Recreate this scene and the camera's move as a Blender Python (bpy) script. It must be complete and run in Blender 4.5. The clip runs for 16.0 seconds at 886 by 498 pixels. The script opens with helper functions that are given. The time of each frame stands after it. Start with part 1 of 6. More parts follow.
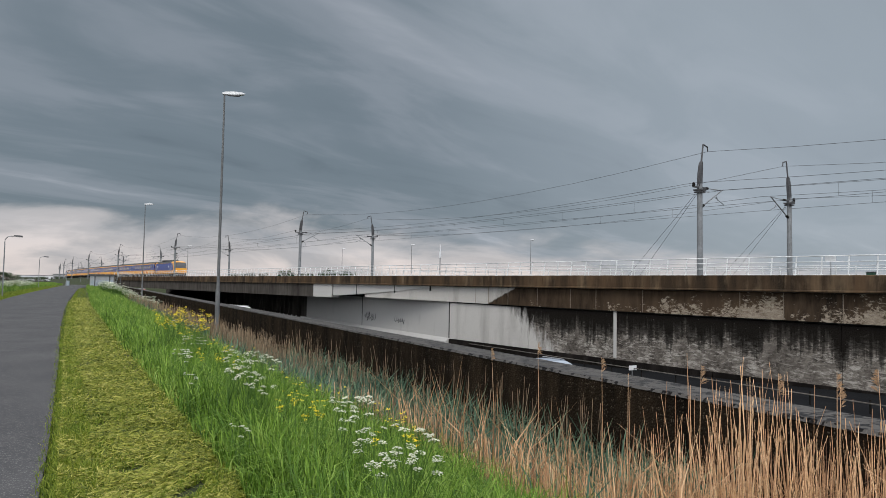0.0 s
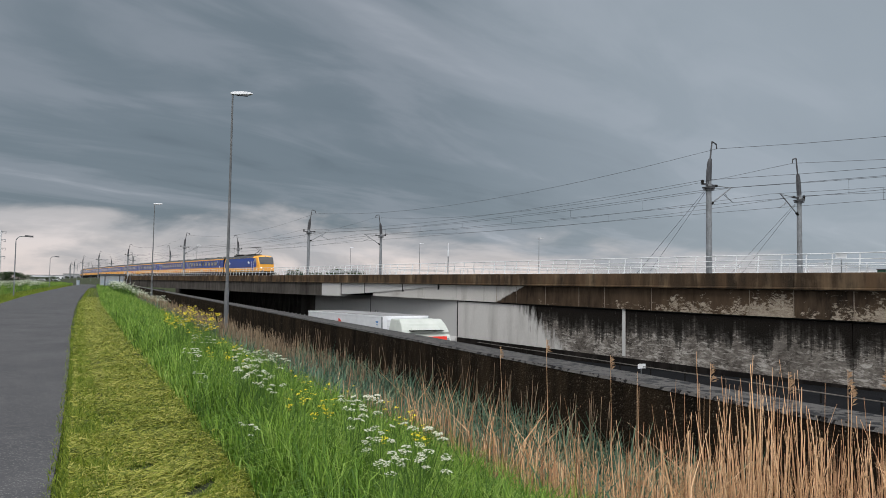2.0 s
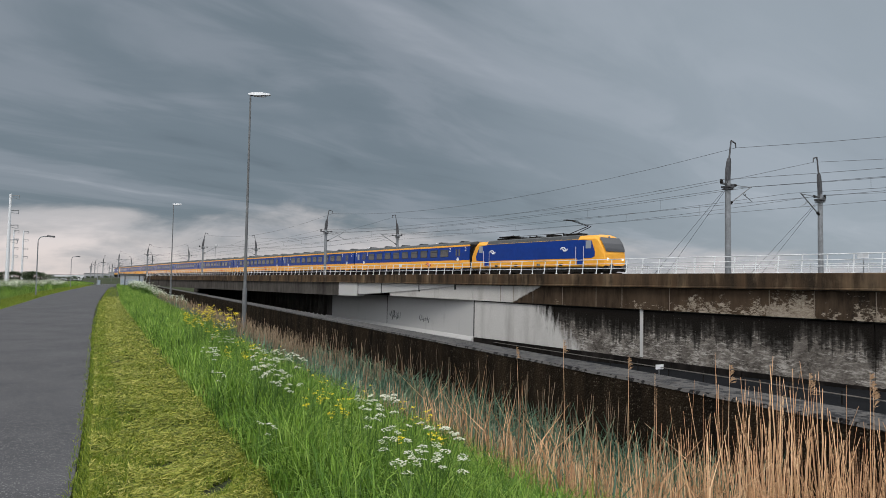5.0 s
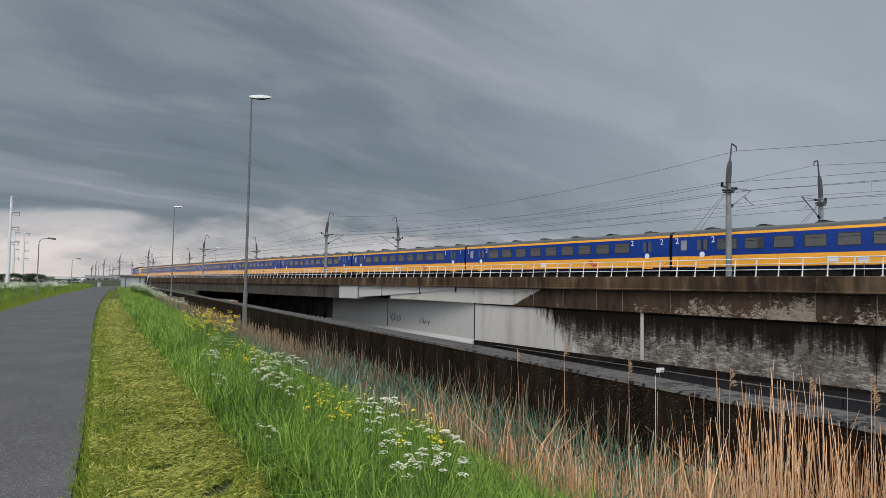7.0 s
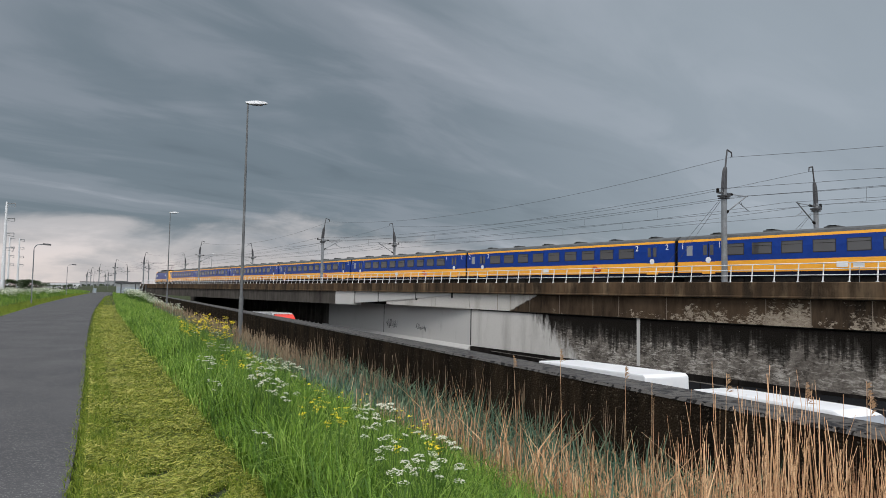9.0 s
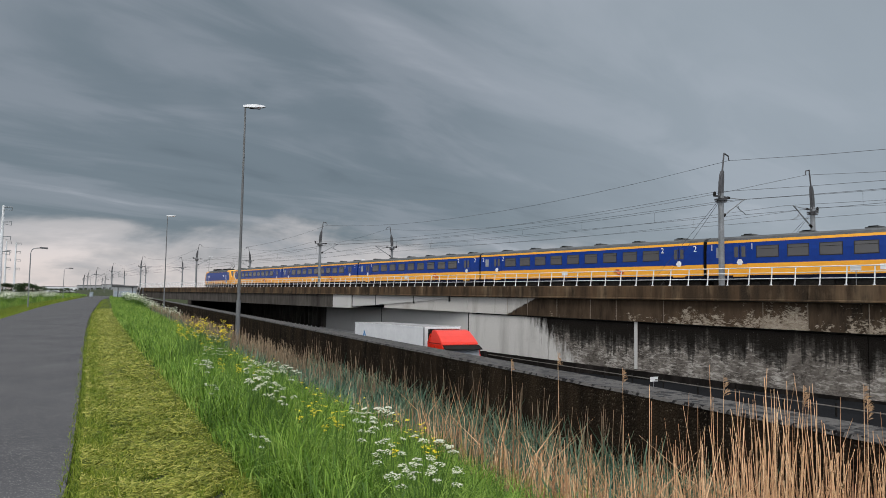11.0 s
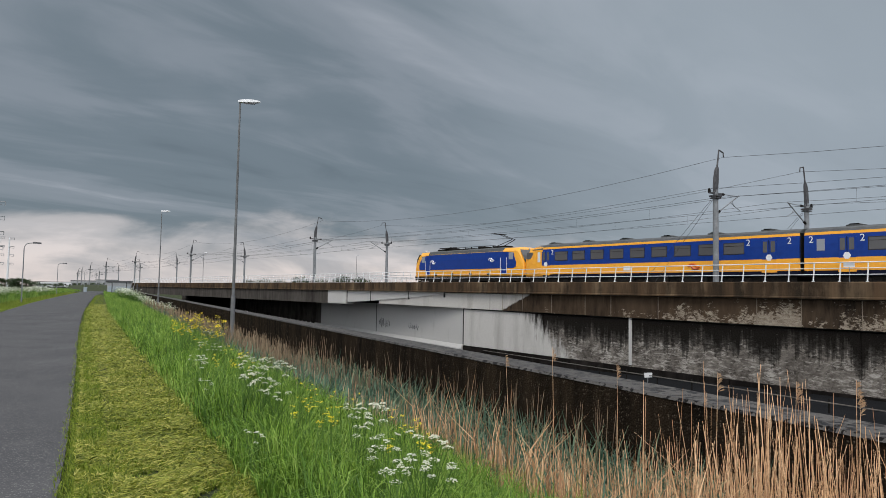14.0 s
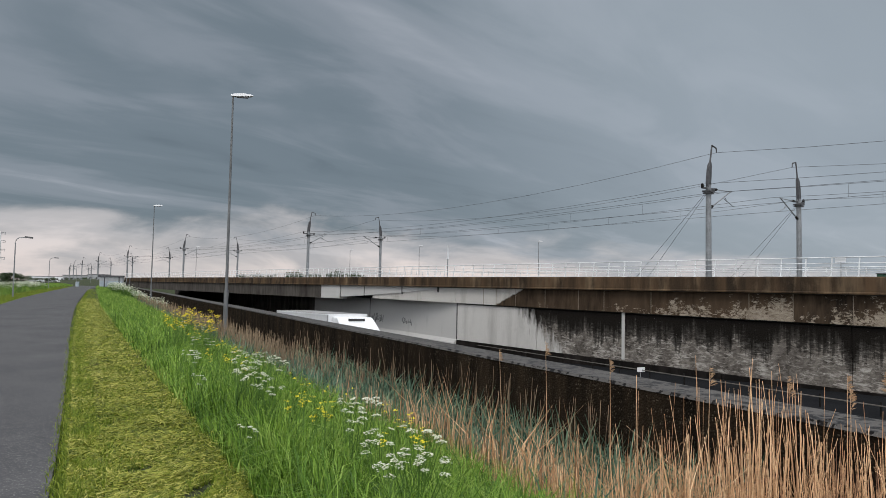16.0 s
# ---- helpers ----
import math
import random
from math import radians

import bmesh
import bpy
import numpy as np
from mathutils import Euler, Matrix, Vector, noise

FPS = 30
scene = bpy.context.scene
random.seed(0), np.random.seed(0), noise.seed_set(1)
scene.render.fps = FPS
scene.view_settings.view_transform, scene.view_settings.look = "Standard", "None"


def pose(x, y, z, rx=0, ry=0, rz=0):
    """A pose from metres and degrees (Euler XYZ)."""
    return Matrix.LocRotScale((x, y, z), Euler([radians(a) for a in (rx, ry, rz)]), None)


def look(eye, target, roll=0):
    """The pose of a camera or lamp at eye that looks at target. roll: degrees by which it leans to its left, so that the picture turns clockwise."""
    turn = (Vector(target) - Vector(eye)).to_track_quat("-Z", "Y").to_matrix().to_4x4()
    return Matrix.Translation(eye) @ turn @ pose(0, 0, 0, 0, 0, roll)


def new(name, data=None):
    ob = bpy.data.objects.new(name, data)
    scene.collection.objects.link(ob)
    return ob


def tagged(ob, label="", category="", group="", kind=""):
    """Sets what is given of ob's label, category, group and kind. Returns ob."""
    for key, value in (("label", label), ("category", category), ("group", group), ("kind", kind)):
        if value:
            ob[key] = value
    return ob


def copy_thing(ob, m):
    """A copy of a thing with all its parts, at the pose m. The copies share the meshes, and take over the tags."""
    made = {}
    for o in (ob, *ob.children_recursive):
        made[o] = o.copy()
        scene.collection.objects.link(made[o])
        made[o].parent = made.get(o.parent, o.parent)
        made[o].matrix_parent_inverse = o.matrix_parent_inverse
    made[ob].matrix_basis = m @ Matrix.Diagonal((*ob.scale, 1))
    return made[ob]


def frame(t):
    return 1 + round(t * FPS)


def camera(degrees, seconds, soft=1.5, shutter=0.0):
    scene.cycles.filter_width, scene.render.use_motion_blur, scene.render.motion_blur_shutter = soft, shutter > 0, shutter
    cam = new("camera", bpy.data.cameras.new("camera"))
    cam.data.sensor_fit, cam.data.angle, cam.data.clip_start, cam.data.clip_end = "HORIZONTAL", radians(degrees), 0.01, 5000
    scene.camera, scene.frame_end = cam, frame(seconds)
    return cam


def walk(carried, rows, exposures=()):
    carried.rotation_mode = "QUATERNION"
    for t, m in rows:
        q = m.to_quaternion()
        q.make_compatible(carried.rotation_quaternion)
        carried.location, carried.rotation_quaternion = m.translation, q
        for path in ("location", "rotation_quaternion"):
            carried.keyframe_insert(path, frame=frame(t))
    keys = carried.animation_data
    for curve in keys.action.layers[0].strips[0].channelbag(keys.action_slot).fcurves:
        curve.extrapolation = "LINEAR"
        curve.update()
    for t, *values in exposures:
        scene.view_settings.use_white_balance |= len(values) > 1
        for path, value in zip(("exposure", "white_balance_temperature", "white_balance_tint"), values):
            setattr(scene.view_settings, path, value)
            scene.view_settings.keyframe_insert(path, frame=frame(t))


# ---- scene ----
cam = camera(64.12, 16.0, soft=0.6)
walk(cam, [
    (0.0, pose(0, 0, 1.65, 92.988, -1.000, -2.091)),
    (0.5, pose(0, 0, 1.65, 92.868, -0.917, -2.043)),
    (1.0, pose(0, 0, 1.65, 92.859, -0.818, -1.850)),
    (1.5, pose(0, 0, 1.65, 92.904, -0.841, -1.676)),
    (2.0, pose(0, 0, 1.65, 92.864, -0.839, -1.431)),
    (2.5, pose(0, 0, 1.65, 92.832, -0.843, -1.146)),
    (3.0, pose(0, 0, 1.65, 92.832, -0.866, -0.858)),
    (3.5, pose(0, 0, 1.65, 92.832, -0.876, -0.518)),
    (4.0, pose(0, 0, 1.65, 92.815, -0.830, -0.236)),
    (6.5, pose(0, 0, 1.65, 92.983, -0.948, -0.042)),
    (7.0, pose(0, 0, 1.65, 93.061, -0.989, -0.053)),
    (7.5, pose(0, 0, 1.65, 93.162, -1.038, -0.117)),
    (8.0, pose(0, 0, 1.65, 93.269, -1.016, -0.200)),
    (8.5, pose(0, 0, 1.65, 93.410, -1.006, -0.274)),
    (9.0, pose(0, 0, 1.65, 93.537, -0.963, -0.350)),
    (11.5, pose(0, 0, 1.65, 93.832, -0.963, -0.590)),
    (12.0, pose(0, 0, 1.65, 93.800, -1.015, -0.639)),
    (12.5, pose(0, 0, 1.65, 93.765, -1.062, -0.705)),
    (13.0, pose(0, 0, 1.65, 93.697, -1.030, -0.771)),
    (13.5, pose(0, 0, 1.65, 93.625, -1.061, -0.849)),
    (14.0, pose(0, 0, 1.65, 93.494, -1.030, -0.952)),
    (14.5, pose(0, 0, 1.65, 93.367, -1.092, -1.061)),
    (15.0, pose(0, 0, 1.65, 93.249, -1.112, -1.186)),
    (15.5, pose(0, 0, 1.65, 93.182, -1.090, -1.322)),
    (16.0, pose(0, 0, 1.65, 93.080, -1.050, -1.471)),
])
# ---- light: overcast storm sky, brighter overhead and behind, weak broad sun ----
world = bpy.data.worlds.new("storm_sky")
scene.world = world
world.use_nodes = True
wt = world.node_tree
for nd in list(wt.nodes):
    wt.nodes.remove(nd)


def wn(kind, **kw):
    nd = wt.nodes.new(kind)
    for k, v in kw.items():
        nd.inputs[k].default_value = v
    return nd


def wmath(op, a, b=0.0, c=None):
    nd = wt.nodes.new("ShaderNodeMath")
    nd.operation = op
    for i, v in enumerate((a, b) if c is None else (a, b, c)):
        if isinstance(v, (int, float)):
            nd.inputs[i].default_value = v
        else:
            wt.links.new(v, nd.inputs[i])
    return nd.outputs[0]


def wramp(fac, stops, smooth=True):
    nd = wt.nodes.new("ShaderNodeValToRGB")
    nd.color_ramp.interpolation = "EASE" if smooth else "LINEAR"
    while len(nd.color_ramp.elements) < len(stops):
        nd.color_ramp.elements.new(0.5)
    for el, (pos, col) in zip(nd.color_ramp.elements, stops):
        el.position, el.color = pos, (*col, 1)
    wt.links.new(fac, nd.inputs[0])
    return nd.outputs[0]


def wmix(fac, a, b):
    nd = wt.nodes.new("ShaderNodeMix")
    nd.data_type = "RGBA"
    for sock, v in ((nd.inputs[0], fac), (nd.inputs[6], a), (nd.inputs[7], b)):
        if isinstance(v, (int, float)):
            sock.default_value = v
        elif isinstance(v, tuple):
            sock.default_value = (*v, 1)
        else:
            wt.links.new(v, sock)
    return nd.outputs[2]


coord = wt.nodes.new("ShaderNodeTexCoord")
sep = wt.nodes.new("ShaderNodeSeparateXYZ")
wt.links.new(coord.outputs["Generated"], sep.inputs[0])
dx, dy, dz = sep.outputs
elev = wmath("MAXIMUM", dz, 0.0)
# cloud deck seen from below: direction cast on a flat layer
inv = wmath("DIVIDE", 1.0, wmath("ADD", elev, 0.10))
comb = wt.nodes.new("ShaderNodeCombineXYZ")
wt.links.new(wmath("MULTIPLY", dx, inv), comb.inputs[0])
wt.links.new(wmath("MULTIPLY", dy, inv), comb.inputs[1])


def cloud_noise(scale, stretch, detail, rough, rot=25, distortion=0.0):
    mp = wt.nodes.new("ShaderNodeMapping")
    mp.vector_type = "TEXTURE"
    mp.inputs["Rotation"].default_value = (0, 0, radians(rot))
    mp.inputs["Scale"].default_value = (1 / scale, 1 / (scale * stretch), 1 / scale)
    wt.links.new(comb.outputs[0], mp.inputs[0])
    nz = wn("ShaderNodeTexNoise", Scale=1.0, Detail=detail, Roughness=rough, Distortion=distortion)
    wt.links.new(mp.outputs[0], nz.inputs["Vector"])
    return nz.outputs[0]


big = cloud_noise(0.26, 2.6, 5.0, 0.50, 52, 0.5)
fine = cloud_noise(0.85, 2.4, 6.0, 0.55, 46, 0.7)
# puffy low clouds, seen from the side
comb_low = wt.nodes.new("ShaderNodeCombineXYZ")
wt.links.new(wmath("MULTIPLY", dx, 5.0), comb_low.inputs[0])
wt.links.new(wmath("MULTIPLY", dz, 13.0), comb_low.inputs[1])
puff_node = wn("ShaderNodeTexNoise", Scale=1.15, Detail=6.0, Roughness=0.55, Distortion=0.4)
wt.links.new(comb_low.outputs[0], puff_node.inputs["Vector"])
puff = puff_node.outputs[0]
mixed = wmath("ADD", wmath("MULTIPLY", big, 0.66), wmath("MULTIPLY", fine, 0.34))
cloud = wramp(mixed, [(0.32, (0.090, 0.114, 0.135)), (0.44, (0.128, 0.158, 0.184)), (0.54, (0.188, 0.214, 0.246)), (0.66, (0.31, 0.33, 0.37))])
# a veil that lightens towards one side and the upper sky
side = wmath("MULTIPLY_ADD", dx, 0.85, wmath("MULTIPLY", elev, 0.45))
veil = wramp(side, [(0.0, (0, 0, 0)), (0.5, (1, 1, 1))])
cloud = wmix(wramp(dx, [(0.0, (0.22, 0.22, 0.22)), (0.12, (0, 0, 0))]), cloud, (0.075, 0.10, 0.12))
cloud = wmix(wmath("MULTIPLY", veil, 0.62), cloud, (0.285, 0.322, 0.362))
# clear pale strip under the cloud deck, ragged lower edge, dying out to one side
edge = wmath("ADD", elev, wmath("MULTIPLY", wmath("SUBTRACT", puff, 0.5), 0.16))
reach = wmath("ADD", edge, wmath("MULTIPLY", wmath("MAXIMUM", wmath("ADD", dx, 0.25), 0.0), 0.085))
strip = wramp(reach, [(0.030, (1, 1, 1)), (0.058, (0.6, 0.6, 0.6)), (0.105, (0, 0, 0))])
pale = wmix(wramp(elev, [(0.0, (0, 0, 0)), (0.07, (1, 1, 1))]), (0.57, 0.50, 0.475), (0.50, 0.465, 0.465))
pale = wmix(wramp(puff, [(0.42, (0, 0, 0)), (0.66, (0.7, 0.7, 0.7))]), pale, (0.36, 0.35, 0.36))
low = wmix(strip, cloud, pale)
# thick overcast brightens towards the zenith and behind
up = wramp(elev, [(0.36, (0, 0, 0)), (0.85, (1, 1, 1))])
back = wramp(wmath("MULTIPLY_ADD", dy, -0.5, 0.5), [(0.42, (0, 0, 0)), (0.85, (1, 1, 1))])
bright = wmath("MAXIMUM", up, back)
dome = wmix(bright, low, (0.92, 0.95, 1.0))
sky = wt.nodes.new("ShaderNodeTexSky")
sky.sky_type = "NISHITA"
sky.sun_disc = False
sky.sun_elevation = radians(46)
sky.sun_rotation = radians(196)
hsky = wt.nodes.new("ShaderNodeVectorMath")
hsky.operation = "SCALE"
hsky.inputs[3].default_value = 0.08
wt.links.new(sky.outputs[0], hsky.inputs[0])
final = wmix(0.96, hsky.outputs[0], dome)
bg = wn("ShaderNodeBackground", Strength=1.0)
wt.links.new(final, bg.inputs[0])
wo = wt.nodes.new("ShaderNodeOutputWorld")
wt.links.new(bg.outputs[0], wo.inputs[0])

sun = new("sun", bpy.data.lights.new("sun", "SUN"))
sun.data.energy = 1.0
sun.data.angle = radians(25)
sun.data.color = (1.0, 0.96, 0.9)
sun.matrix_world = look((-10, -30, 40), (0, 5, 0))
scene.view_settings.exposure = 0.5
# ---- materials ----
def mat(name, base, rough=0.7, metal=0.0, spec=0.5):
    m = bpy.data.materials.new(name)
    m.use_nodes = True
    b = m.node_tree.nodes["Principled BSDF"]
    b.inputs["Base Color"].default_value = (*base, 1)
    b.inputs["Roughness"].default_value = rough
    b.inputs["Metallic"].default_value = metal
    b.inputs["Specular IOR Level"].default_value = spec
    return m


class N:
    """Small node writer for one material."""

    def __init__(self, m):
        self.t = m.node_tree
        self.b = self.t.nodes["Principled BSDF"]
        self.geo = None

    def node(self, kind, **kw):
        nd = self.t.nodes.new(kind)
        for k, v in kw.items():
            nd.inputs[k].default_value = v
        return nd

    def pos(self, scale=(1, 1, 1), rot=(0, 0, 0), obj=False):
        src = self.t.nodes.new("ShaderNodeTexCoord").outputs["Object"] if obj else self.t.nodes.new("ShaderNodeNewGeometry").outputs["Position"]
        mp = self.t.nodes.new("ShaderNodeMapping")
        mp.inputs["Scale"].default_value = scale
        mp.inputs["Rotation"].default_value = rot
        self.t.links.new(src, mp.inputs[0])
        return mp.outputs[0]

    def noise(self, vec, scale, detail=4.0, rough=0.55, dist=0.0):
        nd = self.node("ShaderNodeTexNoise", Scale=scale, Detail=detail, Roughness=rough, Distortion=dist)
        self.t.links.new(vec, nd.inputs["Vector"])
        return nd.outputs[0]

    def voronoi(self, vec, scale, out="Distance"):
        nd = self.node("ShaderNodeTexVoronoi", Scale=scale)
        self.t.links.new(vec, nd.inputs["Vector"])
        return nd.outputs[out]

    def ramp(self, fac, stops):
        nd = self.t.nodes.new("ShaderNodeValToRGB")
        while len(nd.color_ramp.elements) < len(stops):
            nd.color_ramp.elements.new(0.5)
        for el, (p_, c_) in zip(nd.color_ramp.elements, stops):
            el.position = p_
            el.color = (c_, c_, c_, 1) if isinstance(c_, (int, float)) else (*c_, 1)
        self.t.links.new(fac, nd.inputs[0])
        return nd.outputs[0]

    def mix(self, fac, a, b, blend="MIX"):
        nd = self.t.nodes.new("ShaderNodeMix")
        nd.data_type = "RGBA"
        nd.blend_type = blend
        for sock, v in ((nd.inputs[0], fac), (nd.inputs[6], a), (nd.inputs[7], b)):
            if isinstance(v, (int, float)):
                sock.default_value = v
            elif isinstance(v, tuple):
                sock.default_value = (*v, 1)
            else:
                self.t.links.new(v, sock)
        return nd.outputs[2]

    def math(self, op, a, b=0.0):
        nd = self.t.nodes.new("ShaderNodeMath")
        nd.operation = op
        for i, v in enumerate((a, b)):
            if isinstance(v, (int, float)):
                nd.inputs[i].default_value = v
            else:
                self.t.links.new(v, nd.inputs[i])
        return nd.outputs[0]

    def color(self, c):
        self.t.links.new(c, self.b.inputs["Base Color"])

    def rough(self, c):
        self.t.links.new(c, self.b.inputs["Roughness"])

    def bump(self, h, strength=0.5, dist=0.02):
        nd = self.node("ShaderNodeBump", Strength=strength, Distance=dist)
        self.t.links.new(h, nd.inputs["Height"])
        self.t.links.new(nd.outputs[0], self.b.inputs["Normal"])


def speckled(name, a, b, scale, rough=0.85, big=0.4, bump=0.3, bdist=0.01, mottle=0.35, spec=0.4):
    """Two-scale mottled surface between two colours."""
    m = mat(name, a, rough, spec=spec)
    n = N(m)
    v = n.pos()
    f1 = n.noise(v, scale, 5, 0.6)
    f2 = n.noise(v, big, 3, 0.5)
    c = n.mix(n.ramp(f1, [(0.3, 0.0), (0.7, 1.0)]), a, b)
    c = n.mix(n.math("MULTIPLY", n.ramp(f2, [(0.35, 0.0), (0.65, 1.0)]), mottle), c, tuple(x * 0.55 for x in a))
    n.color(c)
    n.bump(f1, bump, bdist)
    return m


def stained_concrete(name, clean, dirty, streak, amount, axis_rot, low=0.35, high=0.6, warm=None, pits=True, rough=0.8, zs=0.16):
    """Concrete with vertical run-off streaks, blotches and pits. amount: 0 clean, 1 black."""
    m = mat(name, clean, 0.92, spec=0.05)
    n = N(m)
    vs = n.pos((1, 1, zs))
    v = n.pos()
    streaks = n.noise(vs, streak, 6, 0.65)
    blot = n.noise(v, 0.35, 5, 0.6, 0.4)
    fineg = n.noise(v, 14, 4, 0.6)
    f = n.math("ADD", n.math("MULTIPLY", streaks, 0.6), n.math("MULTIPLY", blot, 0.55))
    f = n.math("ADD", f, amount - 0.5)
    k = n.ramp(f, [(low, 0.0), (high, 1.0)])
    c = n.mix(k, clean, dirty)
    if warm:
        wv = n.noise(vs, streak * 0.6, 4, 0.6)
        c = n.mix(n.math("MULTIPLY", n.ramp(wv, [(0.4, 0.0), (0.65, 1.0)]), 0.8), c, warm)
    c = n.mix(n.math("MULTIPLY", n.ramp(fineg, [(0.3, 0.0), (0.75, 1.0)]), 0.25), c, tuple(x * 0.6 for x in clean))
    n.color(c)
    n.bump(fineg, 0.25, 0.01)
    return m


def path_asphalt():
    """Worn asphalt: single pale chips in dark binder, broad dull patches, a few dark spots."""
    m = mat("path_asphalt", (0.07, 0.07, 0.075), 0.9, spec=0.2)
    n = N(m)
    v = n.pos()
    chips = n.voronoi(v, 62, "Color")
    sepc = n.t.nodes.new("ShaderNodeSeparateColor")
    n.t.links.new(chips, sepc.inputs[0])
    near = n.voronoi(v, 62)
    chip = n.math("MULTIPLY", n.ramp(sepc.outputs[0], [(0.45, 0.0), (0.95, 1.0)]), n.ramp(near, [(0.25, 1.0), (0.55, 0.0)]))
    wide = n.noise(v, 0.55, 4, 0.6, 0.5)
    c = n.mix(n.ramp(wide, [(0.3, 0.0), (0.7, 1.0)]), (0.048, 0.048, 0.052), (0.082, 0.081, 0.084))
    c = n.mix(chip, c, (0.21, 0.205, 0.20))
    spots = n.noise(v, 3.1, 5, 0.6)
    c = n.mix(n.math("MULTIPLY", n.ramp(spots, [(0.64, 0.0), (0.72, 1.0)]), 0.6), c, (0.025, 0.024, 0.024))
    n.color(c)
    n.bump(near, 0.6, 0.006)
    return m


M = {}
M["asphalt"] = path_asphalt()
M["road"] = speckled("road_asphalt", (0.010, 0.0105, 0.012), (0.020, 0.021, 0.023), 120, 0.95, 0.3, 0.3, 0.005, 0.4, 0.03)
M["soil"] = speckled("grass_soil", (0.016, 0.022, 0.007), (0.045, 0.06, 0.014), 9, 0.95, 0.5, 0.8, 0.05, 0.4)
M["fascia"] = stained_concrete("fascia_concrete", (0.19, 0.135, 0.085), (0.022, 0.017, 0.013), 1.5, 0.53, 0, 0.42, 0.62, (0.10, 0.062, 0.036), zs=0.12)
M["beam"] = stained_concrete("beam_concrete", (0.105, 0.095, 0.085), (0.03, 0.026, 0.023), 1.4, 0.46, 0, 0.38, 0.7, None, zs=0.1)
M["white_concrete"] = stained_concrete("pale_concrete", (0.50, 0.49, 0.475), (0.26, 0.245, 0.23), 0.9, 0.22, 0, 0.36, 0.75, None, zs=0.2)


def along_wall(n, edge_bottom, edge_top, z0, z1, soft, wobble):
    """0 on the pale end of the long wall, 1 beyond a slanting stain edge; also height z."""
    geo = n.t.nodes.new("ShaderNodeNewGeometry").outputs["Position"]
    dot = n.t.nodes.new("ShaderNodeVectorMath")
    dot.operation = "DOT_PRODUCT"
    n.t.links.new(geo, dot.inputs[0])
    dot.inputs[1].default_value = (-0.5797, 0.8148, 0)
    u = n.math("SUBTRACT", dot.outputs["Value"], 36.30)
    sp = n.t.nodes.new("ShaderNodeSeparateXYZ")
    n.t.links.new(geo, sp.inputs[0])
    z = sp.outputs[2]
    k = (edge_top - edge_bottom) / (z1 - z0)
    e = n.math("ADD", n.math("MULTIPLY", n.math("SUBTRACT", z, z0), k), edge_bottom)
    dlt = n.math("ADD", n.math("SUBTRACT", e, u), wobble)
    return u, z, n.ramp(n.math("ADD", n.math("MULTIPLY", dlt, 1.0 / soft), 0.5), [(0.0, 0.0), (1.0, 1.0)])


def wall_upper():
    m = mat("weathered_wall", (0.3, 0.25, 0.2), 0.95, spec=0.04)
    n = N(m)
    v, vs = n.pos(), n.pos((1, 1, 0.22))
    streak = n.noise(vs, 2.2, 6, 0.65)
    blot = n.noise(v, 0.9, 6, 0.62, 0.6)
    grain = n.noise(v, 16, 4, 0.6)
    u, z, stain = along_wall(n, 12.2, 8.6, 0.15, 1.65, 0.35, n.math("MULTIPLY", n.math("SUBTRACT", blot, 0.5), 1.2))
    pale = n.mix(n.ramp(n.noise(vs, 0.7, 5, 0.6), [(0.5, 0.0), (0.75, 1.0)]), (0.55, 0.53, 0.50), (0.34, 0.31, 0.28))
    brown = n.mix(n.ramp(streak, [(0.34, 0.0), (0.62, 1.0)]), (0.072, 0.050, 0.032), (0.016, 0.0125, 0.0098))
    brown = n.mix(n.math("MULTIPLY", n.ramp(n.noise(v, 0.35, 3, 0.5), [(0.45, 0.0), (0.7, 1.0)]), 0.6), brown, (0.10, 0.07, 0.046))
    # lime and bare patches low on the panels
    lowz = n.ramp(n.math("MULTIPLY", n.math("SUBTRACT", 1.75, z), 0.6), [(0.2, 0.0), (0.85, 0.42)])
    side = n.ramp(n.math("MULTIPLY", n.math("ADD", u, 30.0), 1.0 / 36.0), [(0.3, 0.20), (0.95, 0.0)])
    rag = n.noise(n.pos((1, 1, 2.2)), 3.2, 7, 0.7, 0.8)
    patch = n.math("ADD", n.math("ADD", n.math("MULTIPLY", blot, 0.62), n.math("ADD", n.math("MULTIPLY", streak, 0.22), n.math("MULTIPLY", rag, 0.36))), n.math("ADD", n.math("MULTIPLY", lowz, 0.40), side))
    tone = n.t.nodes.new("ShaderNodeObjectInfo").outputs["Random"]
    brown = n.mix(n.ramp(tone, [(0.0, 0.0), (1.0, 0.4)]), brown, (0.11, 0.07, 0.042))
    flake = n.noise(n.pos((0.7, 0.7, 1.5)), 2.6, 10, 0.72, 1.3)
    patch = n.math("ADD", patch, n.math("ADD", n.math("MULTIPLY", n.math("SUBTRACT", flake, 0.5), 0.55), n.math("MULTIPLY", n.math("SUBTRACT", tone, 0.5), 0.16)))
    lime = n.mix(n.ramp(flake, [(0.4, 0.0), (0.6, 1.0)]), (0.20, 0.16, 0.12), (0.37, 0.32, 0.255))
    brown = n.mix(n.ramp(patch, [(0.865, 0.0), (0.93, 1.0)]), brown, lime)
    c = n.mix(stain, pale, brown)
    c = n.mix(n.math("MULTIPLY", n.ramp(grain, [(0.35, 0.0), (0.75, 1.0)]), 0.3), c, (0.05, 0.04, 0.035))
    n.color(c)
    n.bump(grain, 0.3, 0.01)
    return m


